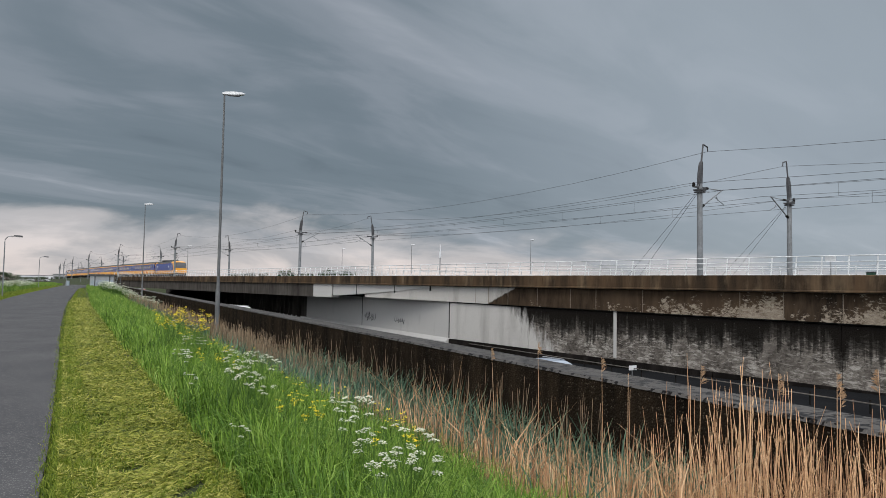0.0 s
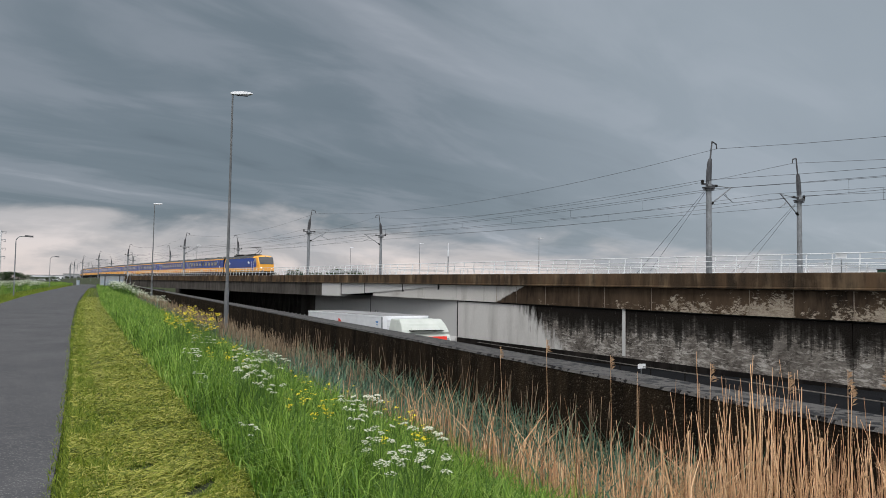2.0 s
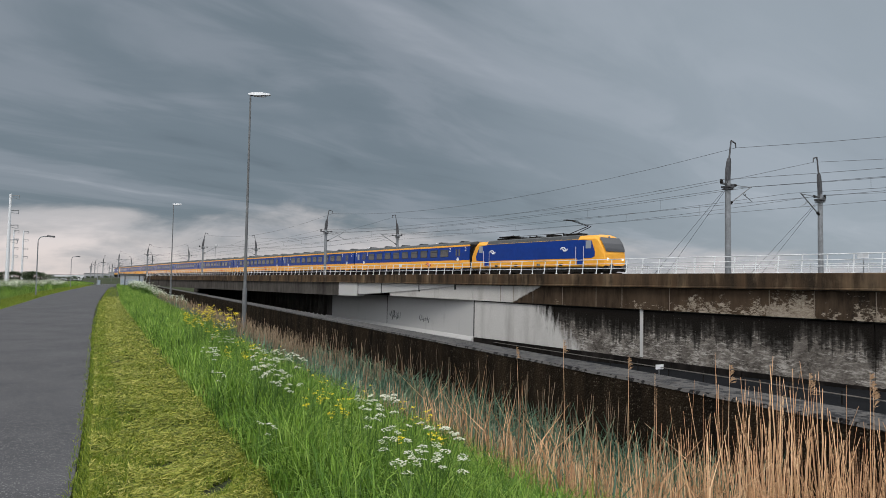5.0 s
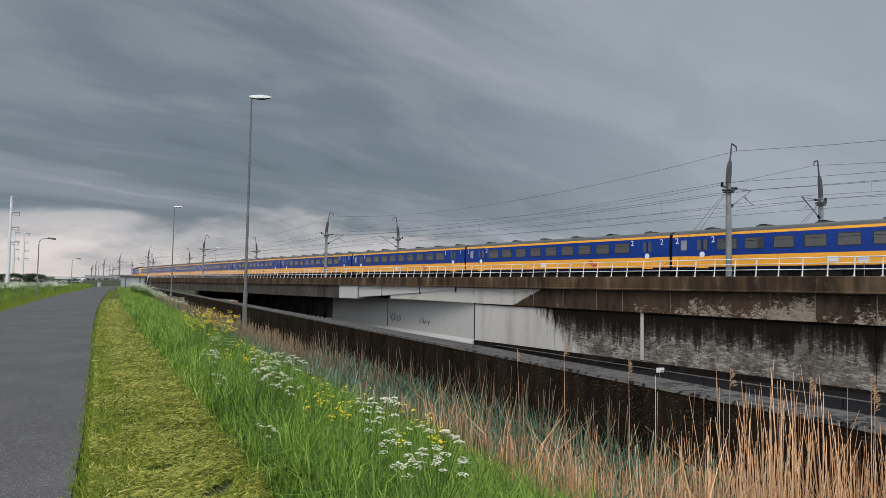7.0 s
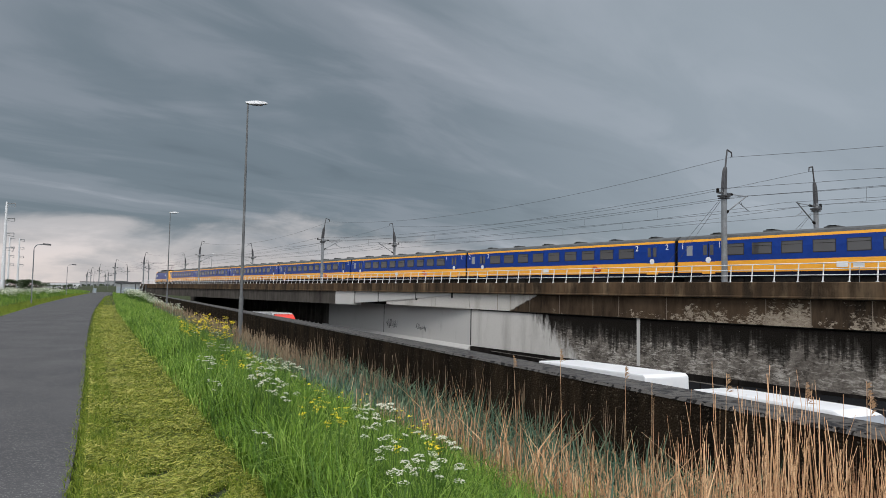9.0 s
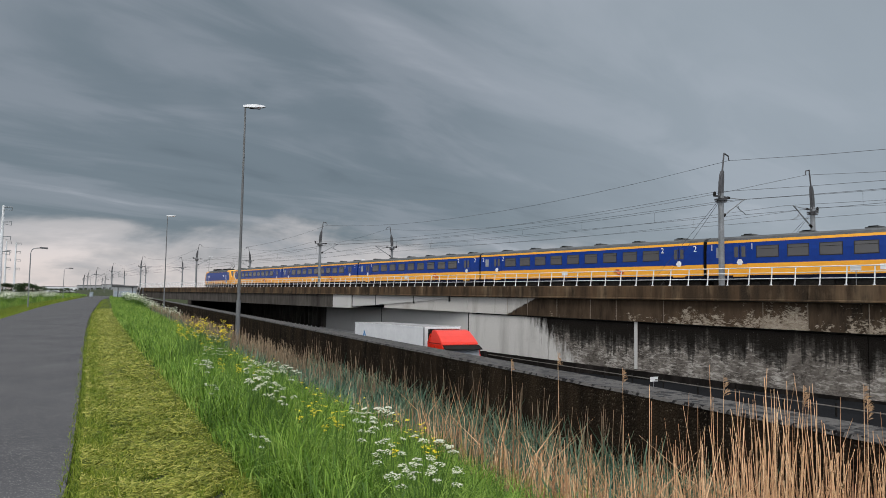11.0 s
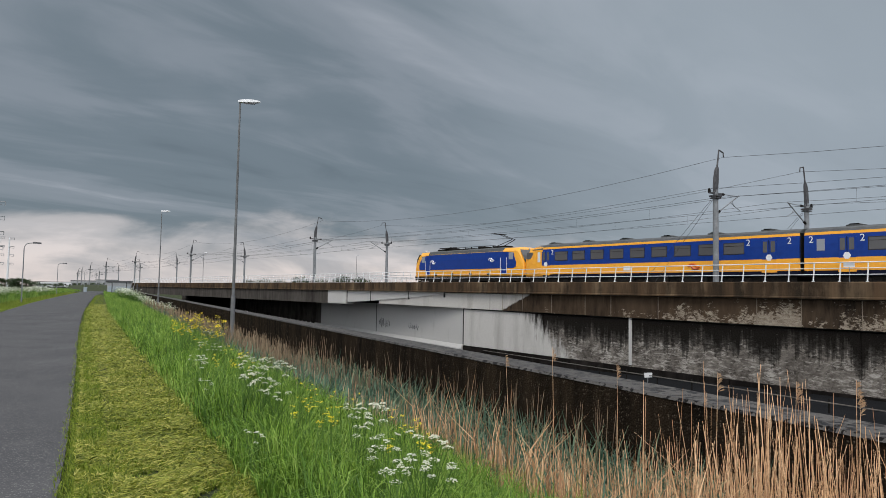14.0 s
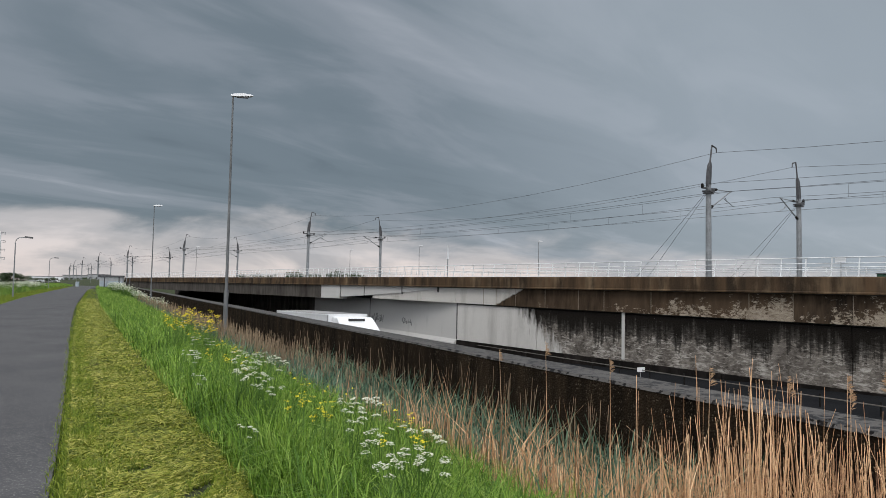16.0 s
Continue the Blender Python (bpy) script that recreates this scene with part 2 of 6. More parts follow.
def wall_lower():
    m = mat("sooty_wall", (0.3, 0.29, 0.27), 0.95, spec=0.04)
    n = N(m)
    v, vs = n.pos(), n.pos((1, 1, 0.18))
    streak = n.noise(vs, 2.6, 7, 0.68)
    wide = n.noise(vs, 0.55, 4, 0.6)
    blot = n.noise(v, 1.1, 6, 0.65, 0.5)
    grain = n.noise(v, 18, 4, 0.6)
    u, z, stain = along_wall(n, 4.6, 9.4, -3.4, 0.1, 2.2, n.math("MULTIPLY", n.math("SUBTRACT", streak, 0.5), 9.0))
    pale = n.mix(n.ramp(wide, [(0.48, 0.0), (0.72, 1.0)]), (0.56, 0.545, 0.52), (0.40, 0.38, 0.36))
    pale = n.mix(n.math("MULTIPLY", n.ramp(blot, [(0.6, 0.0), (0.75, 1.0)]), 0.35), pale, (0.30, 0.28, 0.26))
    grey = n.mix(n.ramp(blot, [(0.36, 0.0), (0.64, 1.0)]), (0.44, 0.41, 0.37), (0.13, 0.115, 0.10))
    # black run-off from the upper edge, hanging down in drips of uneven length
    rag = n.noise(n.pos((1, 1, 2.2)), 2.2, 8, 0.74, 1.1)
    crust = n.noise(n.pos((0.6, 0.6, 2.0)), 2.3, 9, 0.74, 1.0)
    grey = n.mix(n.ramp(n.math("ADD", n.math("MULTIPLY", rag, 0.5), n.math("MULTIPLY", blot, 0.5)), [(0.40, 0.0), (0.60, 1.0)]), (0.23, 0.207, 0.183), (0.05, 0.043, 0.037))
    grey = n.mix(n.ramp(n.math("ADD", crust, n.math("MULTIPLY", n.math("SUBTRACT", wide, 0.5), 0.4)), [(0.50, 0.0), (0.63, 0.95)]), grey, (0.47, 0.44, 0.40))
    drip = n.noise(n.pos((1, 1, 0.05)), 3.4, 5, 0.6)
    h = n.math("ADD", n.math("MULTIPLY", n.math("ADD", z, 1.75), 0.50), n.math("MULTIPLY", n.math("SUBTRACT", wide, 0.5), 1.7))
    h = n.math("ADD", h, n.math("ADD", n.math("MULTIPLY", n.math("SUBTRACT", drip, 0.5), 1.7), n.math("MULTIPLY", n.math("SUBTRACT", rag, 0.5), 0.9)))
    h = n.math("ADD", h, n.math("MULTIPLY", n.math("SUBTRACT", streak, 0.5), 0.5))
    soot = n.ramp(n.math("ADD", h, 0.5), [(0.30, 0.0), (0.52, 0.75), (0.95, 1.0)])
    dark = n.mix(soot, grey, (0.0085, 0.0072, 0.0062))
    dark = n.mix(n.ramp(n.voronoi(v, 3.3), [(0.03, 0.8), (0.07, 0.0)]), dark, (0.22, 0.20, 0.18))
    c = n.mix(stain, pale, dark)
    c = n.mix(n.math("MULTIPLY", n.ramp(grain, [(0.35, 0.0), (0.75, 1.0)]), 0.28), c, (0.05, 0.045, 0.04))
    n.color(c)
    n.bump(grain, 0.3, 0.01)
    return m


M["upper_wall"] = wall_upper()
M["lower_wall"] = wall_lower()
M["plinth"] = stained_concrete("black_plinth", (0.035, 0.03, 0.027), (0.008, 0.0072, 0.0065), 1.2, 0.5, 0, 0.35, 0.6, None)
M["steel"] = speckled("galvanised_steel", (0.17, 0.18, 0.19), (0.25, 0.265, 0.28), 6, 0.5, 1.2, 0.1, 0.003, 0.4)
M["dark_steel"] = speckled("dark_steel", (0.05, 0.05, 0.055), (0.09, 0.09, 0.095), 5, 0.55, 1.0, 0.1, 0.003, 0.3)
M["white_steel"] = speckled("white_railing_paint", (0.68, 0.70, 0.72), (0.80, 0.81, 0.82), 7, 0.45, 1.4, 0.05, 0.002, 0.25)
M["ballast"] = speckled("ballast_stone", (0.09, 0.08, 0.07), (0.20, 0.18, 0.16), 18, 0.95, 1.0, 1.0, 0.05, 0.4)
M["post_steel"] = speckled("weathered_post_steel", (0.11, 0.115, 0.12), (0.18, 0.185, 0.19), 4, 0.6, 1.0, 0.1, 0.003, 0.4)
M["wire"] = mat("copper_wire", (0.06, 0.063, 0.068), 0.6, 0.3)
M["lamp_white"] = speckled("lamp_cowl", (0.62, 0.64, 0.66), (0.72, 0.73, 0.75), 5, 0.4, 1.0, 0.02, 0.002, 0.2)
M["blue"] = speckled("train_blue", (0.004, 0.034, 0.22), (0.006, 0.042, 0.26), 3, 0.3, 0.7, 0.02, 0.002, 0.15, 0.25)
M["yellow"] = speckled("train_yellow", (0.88, 0.385, 0.03), (0.93, 0.43, 0.036), 3, 0.35, 0.7, 0.02, 0.002, 0.10, 0.5)
M["skirt"] = speckled("train_skirt_blue", (0.004, 0.006, 0.020), (0.006, 0.008, 0.028), 4, 0.5, 0.8, 0.02, 0.002, 0.3, 0.15)
M["roof"] = speckled("train_roof_grey", (0.055, 0.058, 0.06), (0.10, 0.105, 0.105), 4, 0.7, 0.8, 0.1, 0.004, 0.4)
M["under"] = speckled("underframe_black", (0.008, 0.008, 0.008), (0.026, 0.023, 0.02), 7, 0.85, 1.0, 0.2, 0.004, 0.3, 0.1)
M["glass"] = mat("tinted_glass", (0.055, 0.055, 0.058), 0.08, 0.0, 0.8)
M["rubber"] = mat("black_rubber", (0.015, 0.015, 0.015), 0.7)
M["white"] = speckled("white_paint", (0.74, 0.75, 0.77), (0.82, 0.83, 0.84), 2.5, 0.35, 0.6, 0.02, 0.002, 0.15)
M["cream"] = speckled("pale_grey_paint", (0.50, 0.53, 0.48), (0.58, 0.60, 0.55), 3, 0.3, 0.8, 0.02, 0.002, 0.15)
M["red"] = speckled("red_paint", (0.66, 0.022, 0.008), (0.74, 0.032, 0.012), 3, 0.28, 0.8, 0.02, 0.002, 0.12)
M["shed_panel"] = speckled("shed_panel", (0.28, 0.33, 0.38), (0.36, 0.41, 0.45), 4, 0.5)
M["logo_blue"] = mat("logo_blue", (0.04, 0.22, 0.52), 0.4)
M["logo_dark"] = mat("dark_lettering", (0.03, 0.03, 0.035), 0.5)
M["chrome_grey"] = speckled("aluminium_grey", (0.25, 0.26, 0.27), (0.36, 0.37, 0.38), 8, 0.4, 1.0, 0.05, 0.002, 0.3)
M["car_silver"] = speckled("silver_blue_car_paint", (0.32, 0.37, 0.44), (0.40, 0.45, 0.52), 3, 0.25, 0.8, 0.02, 0.002, 0.1)
M["lampglow"] = mat("headlight", (0.9, 0.9, 0.85), 0.2)
M["lampglow"].node_tree.nodes["Principled BSDF"].inputs["Emission Color"].default_value = (1.0, 0.93, 0.8, 1)
M["lampglow"].node_tree.nodes["Principled BSDF"].inputs["Emission Strength"].default_value = 1.6
# ---- mesh tools ----
class MB:
    """Collects faces for one mesh."""

    def __init__(self):
        self.v, self.f = [], []

    def add(self, vs, fs):
        o = len(self.v)
        self.v.extend(tuple(p) for p in vs)
        self.f.extend(tuple(i + o for i in fc) for fc in fs)
        return self

    def box(self, c, s, m=None, taper=(1, 1)):
        hx, hy, hz = s[0] / 2, s[1] / 2, s[2] / 2
        vs = []
        for z, k in ((-hz, 0), (hz, 1)):
            ax, ay = (hx, hy) if k == 0 else (hx * taper[0], hy * taper[1])
            vs += [(c[0] - ax, c[1] - ay, c[2] + z), (c[0] + ax, c[1] - ay, c[2] + z), (c[0] + ax, c[1] + ay, c[2] + z), (c[0] - ax, c[1] + ay, c[2] + z)]
        if m is not None:
            vs = [m @ Vector(p) for p in vs]
        return self.add(vs, [(0, 3, 2, 1), (4, 5, 6, 7), (0, 1, 5, 4), (1, 2, 6, 5), (2, 3, 7, 6), (3, 0, 4, 7)])

    def rod(self, a, b, r0, r1=None, n=8):
        a, b = Vector(a), Vector(b)
        r1 = r0 if r1 is None else r1
        q = (b - a).to_track_quat("Z", "Y")
        vs = []
        for p, r in ((a, r0), (b, r1)):
            for i in range(n):
                w = 2 * math.pi * i / n
                vs.append(p + q @ Vector((math.cos(w) * r, math.sin(w) * r, 0)))
        fs = [(i, (i + 1) % n, n + (i + 1) % n, n + i) for i in range(n)]
        fs += [tuple(range(n - 1, -1, -1)), tuple(range(n, 2 * n))]
        return self.add(vs, fs)

    def tube(self, pts, r, n=6):
        pts = [Vector(p) for p in pts]
        rings = []
        for i, p in enumerate(pts):
            d = (pts[min(i + 1, len(pts) - 1)] - pts[max(i - 1, 0)]).normalized()
            u = d.cross(Vector((0, 0, 1)) if abs(d.z) < 0.95 else Vector((1, 0, 0))).normalized()
            w = d.cross(u)
            rings.append([p + u * (r * math.cos(2 * math.pi * j / n)) + w * (r * math.sin(2 * math.pi * j / n)) for j in range(n)])
        return self.loft(rings)

    def loft(self, rings, caps=True, closed=True):
        k = len(rings[0])
        vs = [p for rg in rings for p in rg]
        fs = []
        for i in range(len(rings) - 1):
            for j in range(k if closed else k - 1):
                a, b = i * k + j, i * k + (j + 1) % k
                fs.append((a, b, b + k, a + k))
        if caps and closed:
            fs.append(tuple(range(k - 1, -1, -1)))
            fs.append(tuple(range((len(rings) - 1) * k, len(rings) * k)))
        return self.add(vs, fs)

    def ball(self, c, r, n=8, sq=(1, 1, 1)):
        rings = []
        for i in range(1, n):
            w = math.pi * i / n
            rings.append([(c[0] + sq[0] * r * math.sin(w) * math.cos(2 * math.pi * j / n), c[1] + sq[1] * r * math.sin(w) * math.sin(2 * math.pi * j / n), c[2] - sq[2] * r * math.cos(w)) for j in range(n)])
        return self.loft(rings)

    def mesh(self, name, mats, smooth=False, bevel=0.0):
        me = bpy.data.meshes.new(name)
        me.from_pydata(self.v, [], self.f)
        if bevel:
            bm = bmesh.new()
            bm.from_mesh(me)
            bmesh.ops.remove_doubles(bm, verts=bm.verts, dist=1e-5)
            bmesh.ops.bevel(bm, geom=[e for e in bm.edges if len(e.link_faces) == 2 and e.calc_face_angle(0) > 0.5], offset=bevel, segments=2, profile=0.6, affect="EDGES", clamp_overlap=True)
            bm.to_mesh(me)
            bm.free()
        bm = bmesh.new()
        bm.from_mesh(me)
        bmesh.ops.recalc_face_normals(bm, faces=bm.faces) if len(bm.faces) < 60000 else None
        bm.to_mesh(me)
        bm.free()
        for m in (mats if isinstance(mats, (list, tuple)) else [mats]):
            me.materials.append(m)
        if smooth:
            me.shade_smooth()
        return me


def part(name, mb, material, parent=None, label="", smooth=False, bevel=0.0):
    """Links one mesh under a thing or a part."""
    ob = new(name, mb.mesh(name, material, smooth, bevel) if isinstance(mb, MB) else mb)
    if parent is not None:
        ob.parent = parent
    if label:
        tagged(ob, label)
    return ob


def thing(name, m, label, category, group="", kind=""):
    ob = new(name)
    ob.empty_display_size = 0.1
    ob.matrix_basis = m
    return tagged(ob, label, category, group, kind)


# ---- plan: road frame (along, across) and track frame (along, offset) ----
RH = radians(24.5)
E_ = Vector((-math.sin(RH), math.cos(RH), 0))
N_ = Vector((math.cos(RH), math.sin(RH), 0))


def rd(l, n, z=0.0):
    p = E_ * l + N_ * n
    return Vector((p.x, p.y, z))


TX, TY, TH, TK = 17.699, 57.142, 0.61837, 0.000327650


def track(s, d=0.0, z=0.0):
    """Point at s along the near track, d towards the path side."""
    a = TH - TK * s
    x = TX - (math.cos(a) - math.cos(TH)) / TK
    y = TY - (math.sin(a) - math.sin(TH)) / TK
    return Vector((x - d * math.cos(a), y - d * math.sin(a), z))


def heading(s):
    return TH - TK * s


RAIL = 2.26
DECK = 2.65


def road_z(l, n):
    l = max(-60, min(l, 105))
    return -3.3 - 0.0195 * l - 0.03 * min(n - 12.6, 6.0)


def sweep(mb, prof, s0, s1, step=4.0, closed=True):
    k = max(1, int(math.ceil(abs(s1 - s0) / step)))
    return mb.loft([[track(s0 + (s1 - s0) * i / k, d, z) for d, z in prof] for i in range(k + 1)], closed=closed)
# ---- ground: one sheet across path, verge, ditch, cutting and fields ----
WALL_N = 8.2
WALL_TOP = 0.06
WALL_T = 0.85


EDGE_L = [0, 6, 8, 16, 22, 29, 42, 51, 68, 131, 178, 215, 245]
EDGE_R = [-0.22, -0.27, -0.29, -0.47, -0.65, -0.83, -1.10, -1.20, -1.40, -1.62, -0.95, 0.1, 1.3]
LEFT_L = [0, 20, 41.6, 75, 113, 178, 215, 245]
LEFT_R = [-4.4, -4.95, -5.4, -6.1, -6.25, -6.1, -5.6, -5.0]


def path_right(l):
    return np.interp(l, EDGE_L, EDGE_R)


def path_left(l):
    return np.interp(l, LEFT_L, LEFT_R)


def verge_shift(l):
    """How far the mown strip leans over with the path's curve."""
    return np.interp(l, [0, 6, 11.5, 20, 52, 159], [0.0, 0.0, -0.12, -0.36, -0.95, -1.5])


def ground_z(l, n):
    bump = 0.03 * math.sin(l * 0.9 + n) * math.cos(n * 1.3)
    if n < -16:
        return -0.6
    if n < -13:
        return -0.6 + 0.9 * (n + 16) / 3 + bump
    if n < -9:
        return 0.3 + bump
    if n < -7.2:
        return 0.3 * (-7.2 - n) / 1.8
    if n < 0.1:
        return -0.02
    if n < 1.4:
        return 0.01
    if n < 3.0:
        return -0.3 * (n - 1.4) / 1.6 + bump
    if n < 6.2:
        return -0.3 - 1.6 * (n - 3.0) / 3.2 + bump
    return -1.95


def build_ground():
    ns = [-2500, -900, -300, -100, -40, -20, -16, -14.5, -13, -11, -9, -7.2, -5.6, -4.4, -2, -0.3, 0.1, 0.8, 1.4, 2, 3, 4, 5, 6.2, 7.5, WALL_N + 0.3]
    ls = [-450, -60, -30, -15, -6, 0, 3, 6, 9, 12, 16, 20, 25, 30, 36, 42, 50, 60, 72, 86, 100, 120, 150, 190, 240, 300, 400, 440, 460, 600, 900, 1500, 3000]
    far = [WALL_N + 0.5, 9.4, 12, 16, 20, 24, 28, 34, 46.5, 70, 200, 900, 2500]
    rows = []
    for l in ls:
        row = [rd(l, n, ground_z(l, n)) for n in ns]
        for n in far:
            if l > 445:
                z = -0.6
            elif n < 47:
                z = road_z(max(l, -60), n) - (0.02 if n > 9 else 0)
            else:
                z = -0.6
            row.append(rd(l, n, z))
        rows.append(row)
    mb = MB().loft(rows, closed=False)
    return tagged(part("ground", mb, M["soil"], smooth=False), "grassy green verge, ditch bank and fields", "ground", kind="structure")


build_ground()


def strip(name, edges, mat_, label, category, dz=0.02, thick=0.05):
    """Flat slab along the path between two offsets, rows of (l, n0, n1)."""
    rings = []
    for l, n0, n1 in edges:
        z = dz
        rings.append([rd(l, n0, z - thick), rd(l, n1, z - thick), rd(l, n1, z), rd(l, n0, z)])
    return tagged(part(name, MB().loft(rings), mat_), label, category, kind="structure")


path_rows = [(l, float(path_left(l)), float(path_right(l))) for l in (-25, 0, 4, 8, 12, 16, 22, 29, 36, 44, 52, 60, 70, 85, 100, 115, 131, 145, 160, 178, 195, 215, 230, 245)]
strip("cycle_path", path_rows, M["asphalt"], "grey worn asphalt cycle path between grass verges", "path")

rz = []
for l in (-440, -60, -30, 0, 20, 40, 60, 80, 105, 140, 190, 250, 340, 440):
    rz.append([rd(l, 9.2, road_z(l, 9.2) - 0.2), rd(l, 46, road_z(l, 46) - 0.2), rd(l, 46, road_z(l, 46) + 0.02), rd(l, 9.2, road_z(l, 9.2) + 0.02)])
tagged(part("road", MB().loft(rz), M["road"]), "wet dark asphalt motorway sunk in a cutting", "road", kind="structure")

# ---- near retaining wall with a broad coping ----
segs = [-30, -18, -6, 6, 18, 30, 42, 54, 66, 78, 90, 102, 114, 126, 138, 150, 162, 174, 186, 198, 210]
near_wall = tagged(new("wall_south"), "long dark exposed-aggregate concrete retaining wall with wet top", "wall", kind="structure")
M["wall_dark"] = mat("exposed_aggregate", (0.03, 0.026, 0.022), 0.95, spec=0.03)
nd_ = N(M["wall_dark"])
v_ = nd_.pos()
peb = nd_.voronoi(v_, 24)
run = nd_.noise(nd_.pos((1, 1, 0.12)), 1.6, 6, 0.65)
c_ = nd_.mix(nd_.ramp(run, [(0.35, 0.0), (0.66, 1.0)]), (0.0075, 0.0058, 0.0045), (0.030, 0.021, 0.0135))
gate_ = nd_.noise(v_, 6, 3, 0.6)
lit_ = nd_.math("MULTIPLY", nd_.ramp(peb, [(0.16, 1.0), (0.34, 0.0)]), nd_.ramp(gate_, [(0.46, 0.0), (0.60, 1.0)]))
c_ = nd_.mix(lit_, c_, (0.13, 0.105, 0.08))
nd_.color(c_)
nd_.bump(peb, 0.8, 0.02)
M["coping"] = mat("wet_coping", (0.10, 0.10, 0.10), 0.8, spec=0.12)
nd_ = N(M["coping"])
v_ = nd_.pos()
pud = nd_.noise(v_, 8.0, 2, 0.45, 0.3)
peb = nd_.voronoi(v_, 30)
c_ = nd_.mix(nd_.ramp(pud, [(0.455, 0.0), (0.475, 1.0)]), (0.008, 0.007, 0.007), (0.092, 0.087, 0.082))
c_ = nd_.mix(nd_.math("MULTIPLY", nd_.ramp(peb, [(0.1, 1.0), (0.3, 0.0)]), 0.4), c_, (0.22, 0.21, 0.20))
nd_.color(c_)
nd_.rough(nd_.ramp(pud, [(0.40, 0.55), (0.50, 0.8)]))
nd_.bump(peb, 0.4, 0.01)
for l0, l1 in zip(segs[:-1], segs[1:]):
    rings = []
    for l in (l0 + 0.012, l1 - 0.012):
        zb = road_z(l, 9.0) - 0.3
        rings.append([rd(l, WALL_N, zb), rd(l, WALL_N + WALL_T, zb), rd(l, WALL_N + WALL_T, WALL_TOP - 0.05), rd(l, WALL_N, WALL_TOP - 0.05)])
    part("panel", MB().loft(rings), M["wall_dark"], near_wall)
    k = 12
    rings = []
    for i in range(k + 1):
        l = l0 + 0.012 + (l1 - l0 - 0.024) * i / k
        w = 0.012 * math.sin(l * 2.1)
        rings.append([rd(l, WALL_N - 0.02 + w, WALL_TOP - 0.05), rd(l, WALL_N + WALL_T + 0.02, WALL_TOP - 0.05), rd(l, WALL_N + WALL_T + 0.0, WALL_TOP), rd(l, WALL_N + 0.015 + w, WALL_TOP + 0.006 * math.sin(l * 3.3))])
    part("coping", MB().loft(rings), M["coping"], near_wall, "wet grey coping with puddles")

# ---- railway viaduct ----
S_R, S_L = -95.0, 172.0
viaduct = tagged(new("viaduct"), "long stained concrete railway viaduct over a sunken road", "viaduct", kind="structure")
s = S_R
k = 0
while s < S_L - 0.1:
    e = min(s + 10.0, S_L)
    mb = sweep(MB(), [(5.56, 1.66), (5.56, 1.74), (5.5, 1.79), (5.5, 2.60), (5.45, DECK), (5.05, DECK), (5.0, 1.9), (4.9, 1.66)], s + 0.012, e - 0.012)
    part("fascia", mb, M["fascia"], viaduct)
    s = e
part("far_parapet", sweep(MB(), [(-10.3, 1.66), (-10.3, 1.9), (-10.35, DECK), (-10.8, DECK), (-10.8, 1.66)], S_R, S_L), M["beam"], viaduct)
part("deck_slab", sweep(MB(), [(5.0, 1.2), (5.0, 1.9), (-10.4, 1.9), (-10.4, 1.2)], S_R, S_L), M["beam"], viaduct)
part("ballast", sweep(MB(), [(3.2, 1.9), (2.2, 2.16), (-6.7, 2.16), (-7.7, 1.9)], S_R, S_L), M["ballast"], viaduct)
# bridge edge beam and its pale tapering end
part("edge_beam", sweep(MB(), [(5.3, -0.02), (5.3, 1.656), (3.9, 1.656), (3.9, -0.02)], 46.6, S_L), M["beam"], viaduct, "grey stained deep edge beam")
# the soffit takes the near-black plinth colour, not the beam's grey
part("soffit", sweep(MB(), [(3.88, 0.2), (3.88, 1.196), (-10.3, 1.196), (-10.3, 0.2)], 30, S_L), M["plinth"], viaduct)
for s0, s1 in ((41.55, 46.58), (35.75, 41.45), (27.65, 35.65), (21.1, 27.55)):
    def zb(s_):
        return 0.02 + (46.6 - s_) * (1.62 - 0.02) / 27.5 * (0.62 + 0.38 * (46.6 - s_) / 27.5)
    off_ = 5.34 if s0 > 41 else 5.2
    rings = [[track(x, d, z) for d, z in ((off_, zb(x) if s0 < 41 else 0.0), (off_, 1.65), (4.3, 1.65), (4.3, zb(x) if s0 < 41 else 0.0))] for x in (s0, (s0 + s1) / 2, s1)]
    part("end_panel", MB().loft(rings), M["white_concrete"], viaduct, "pale concrete end panel of the bridge beam")

# unseen slab added behind the bridge to keep daylight out from underneath
part("rear_light_block", sweep(MB(), [(-11.0, 0.2), (-11.0, 1.2), (-75, 1.2), (-75, 0.2)], 0, S_L + 40, 8), M["plinth"], viaduct)
# ---- far retaining wall: upper panels, lower panels, plinth ----
far_wall = tagged(new("wall_north"), "tall concrete retaining wall, pale at one end, stained black and brown", "wall", kind="structure")


def wall_step(s_):
    return 0.16 - 0.0075 * (24 - s_) * 0.75


def panel_run(name, cuts, d0, d1, zt, zb_, mats):
    for i, (a, b) in enumerate(zip(cuts[:-1], cuts[1:])):
        rings = []
        for x in (a + 0.025, (a + b) / 2, b - 0.025):
            rings.append([track(x, d0, zb_(x)), track(x, d0, zt(x)), track(x, d1, zt(x)), track(x, d1, zb_(x))])
        part(name, MB().loft(rings), mats(0.5 * (a + b)), far_wall)


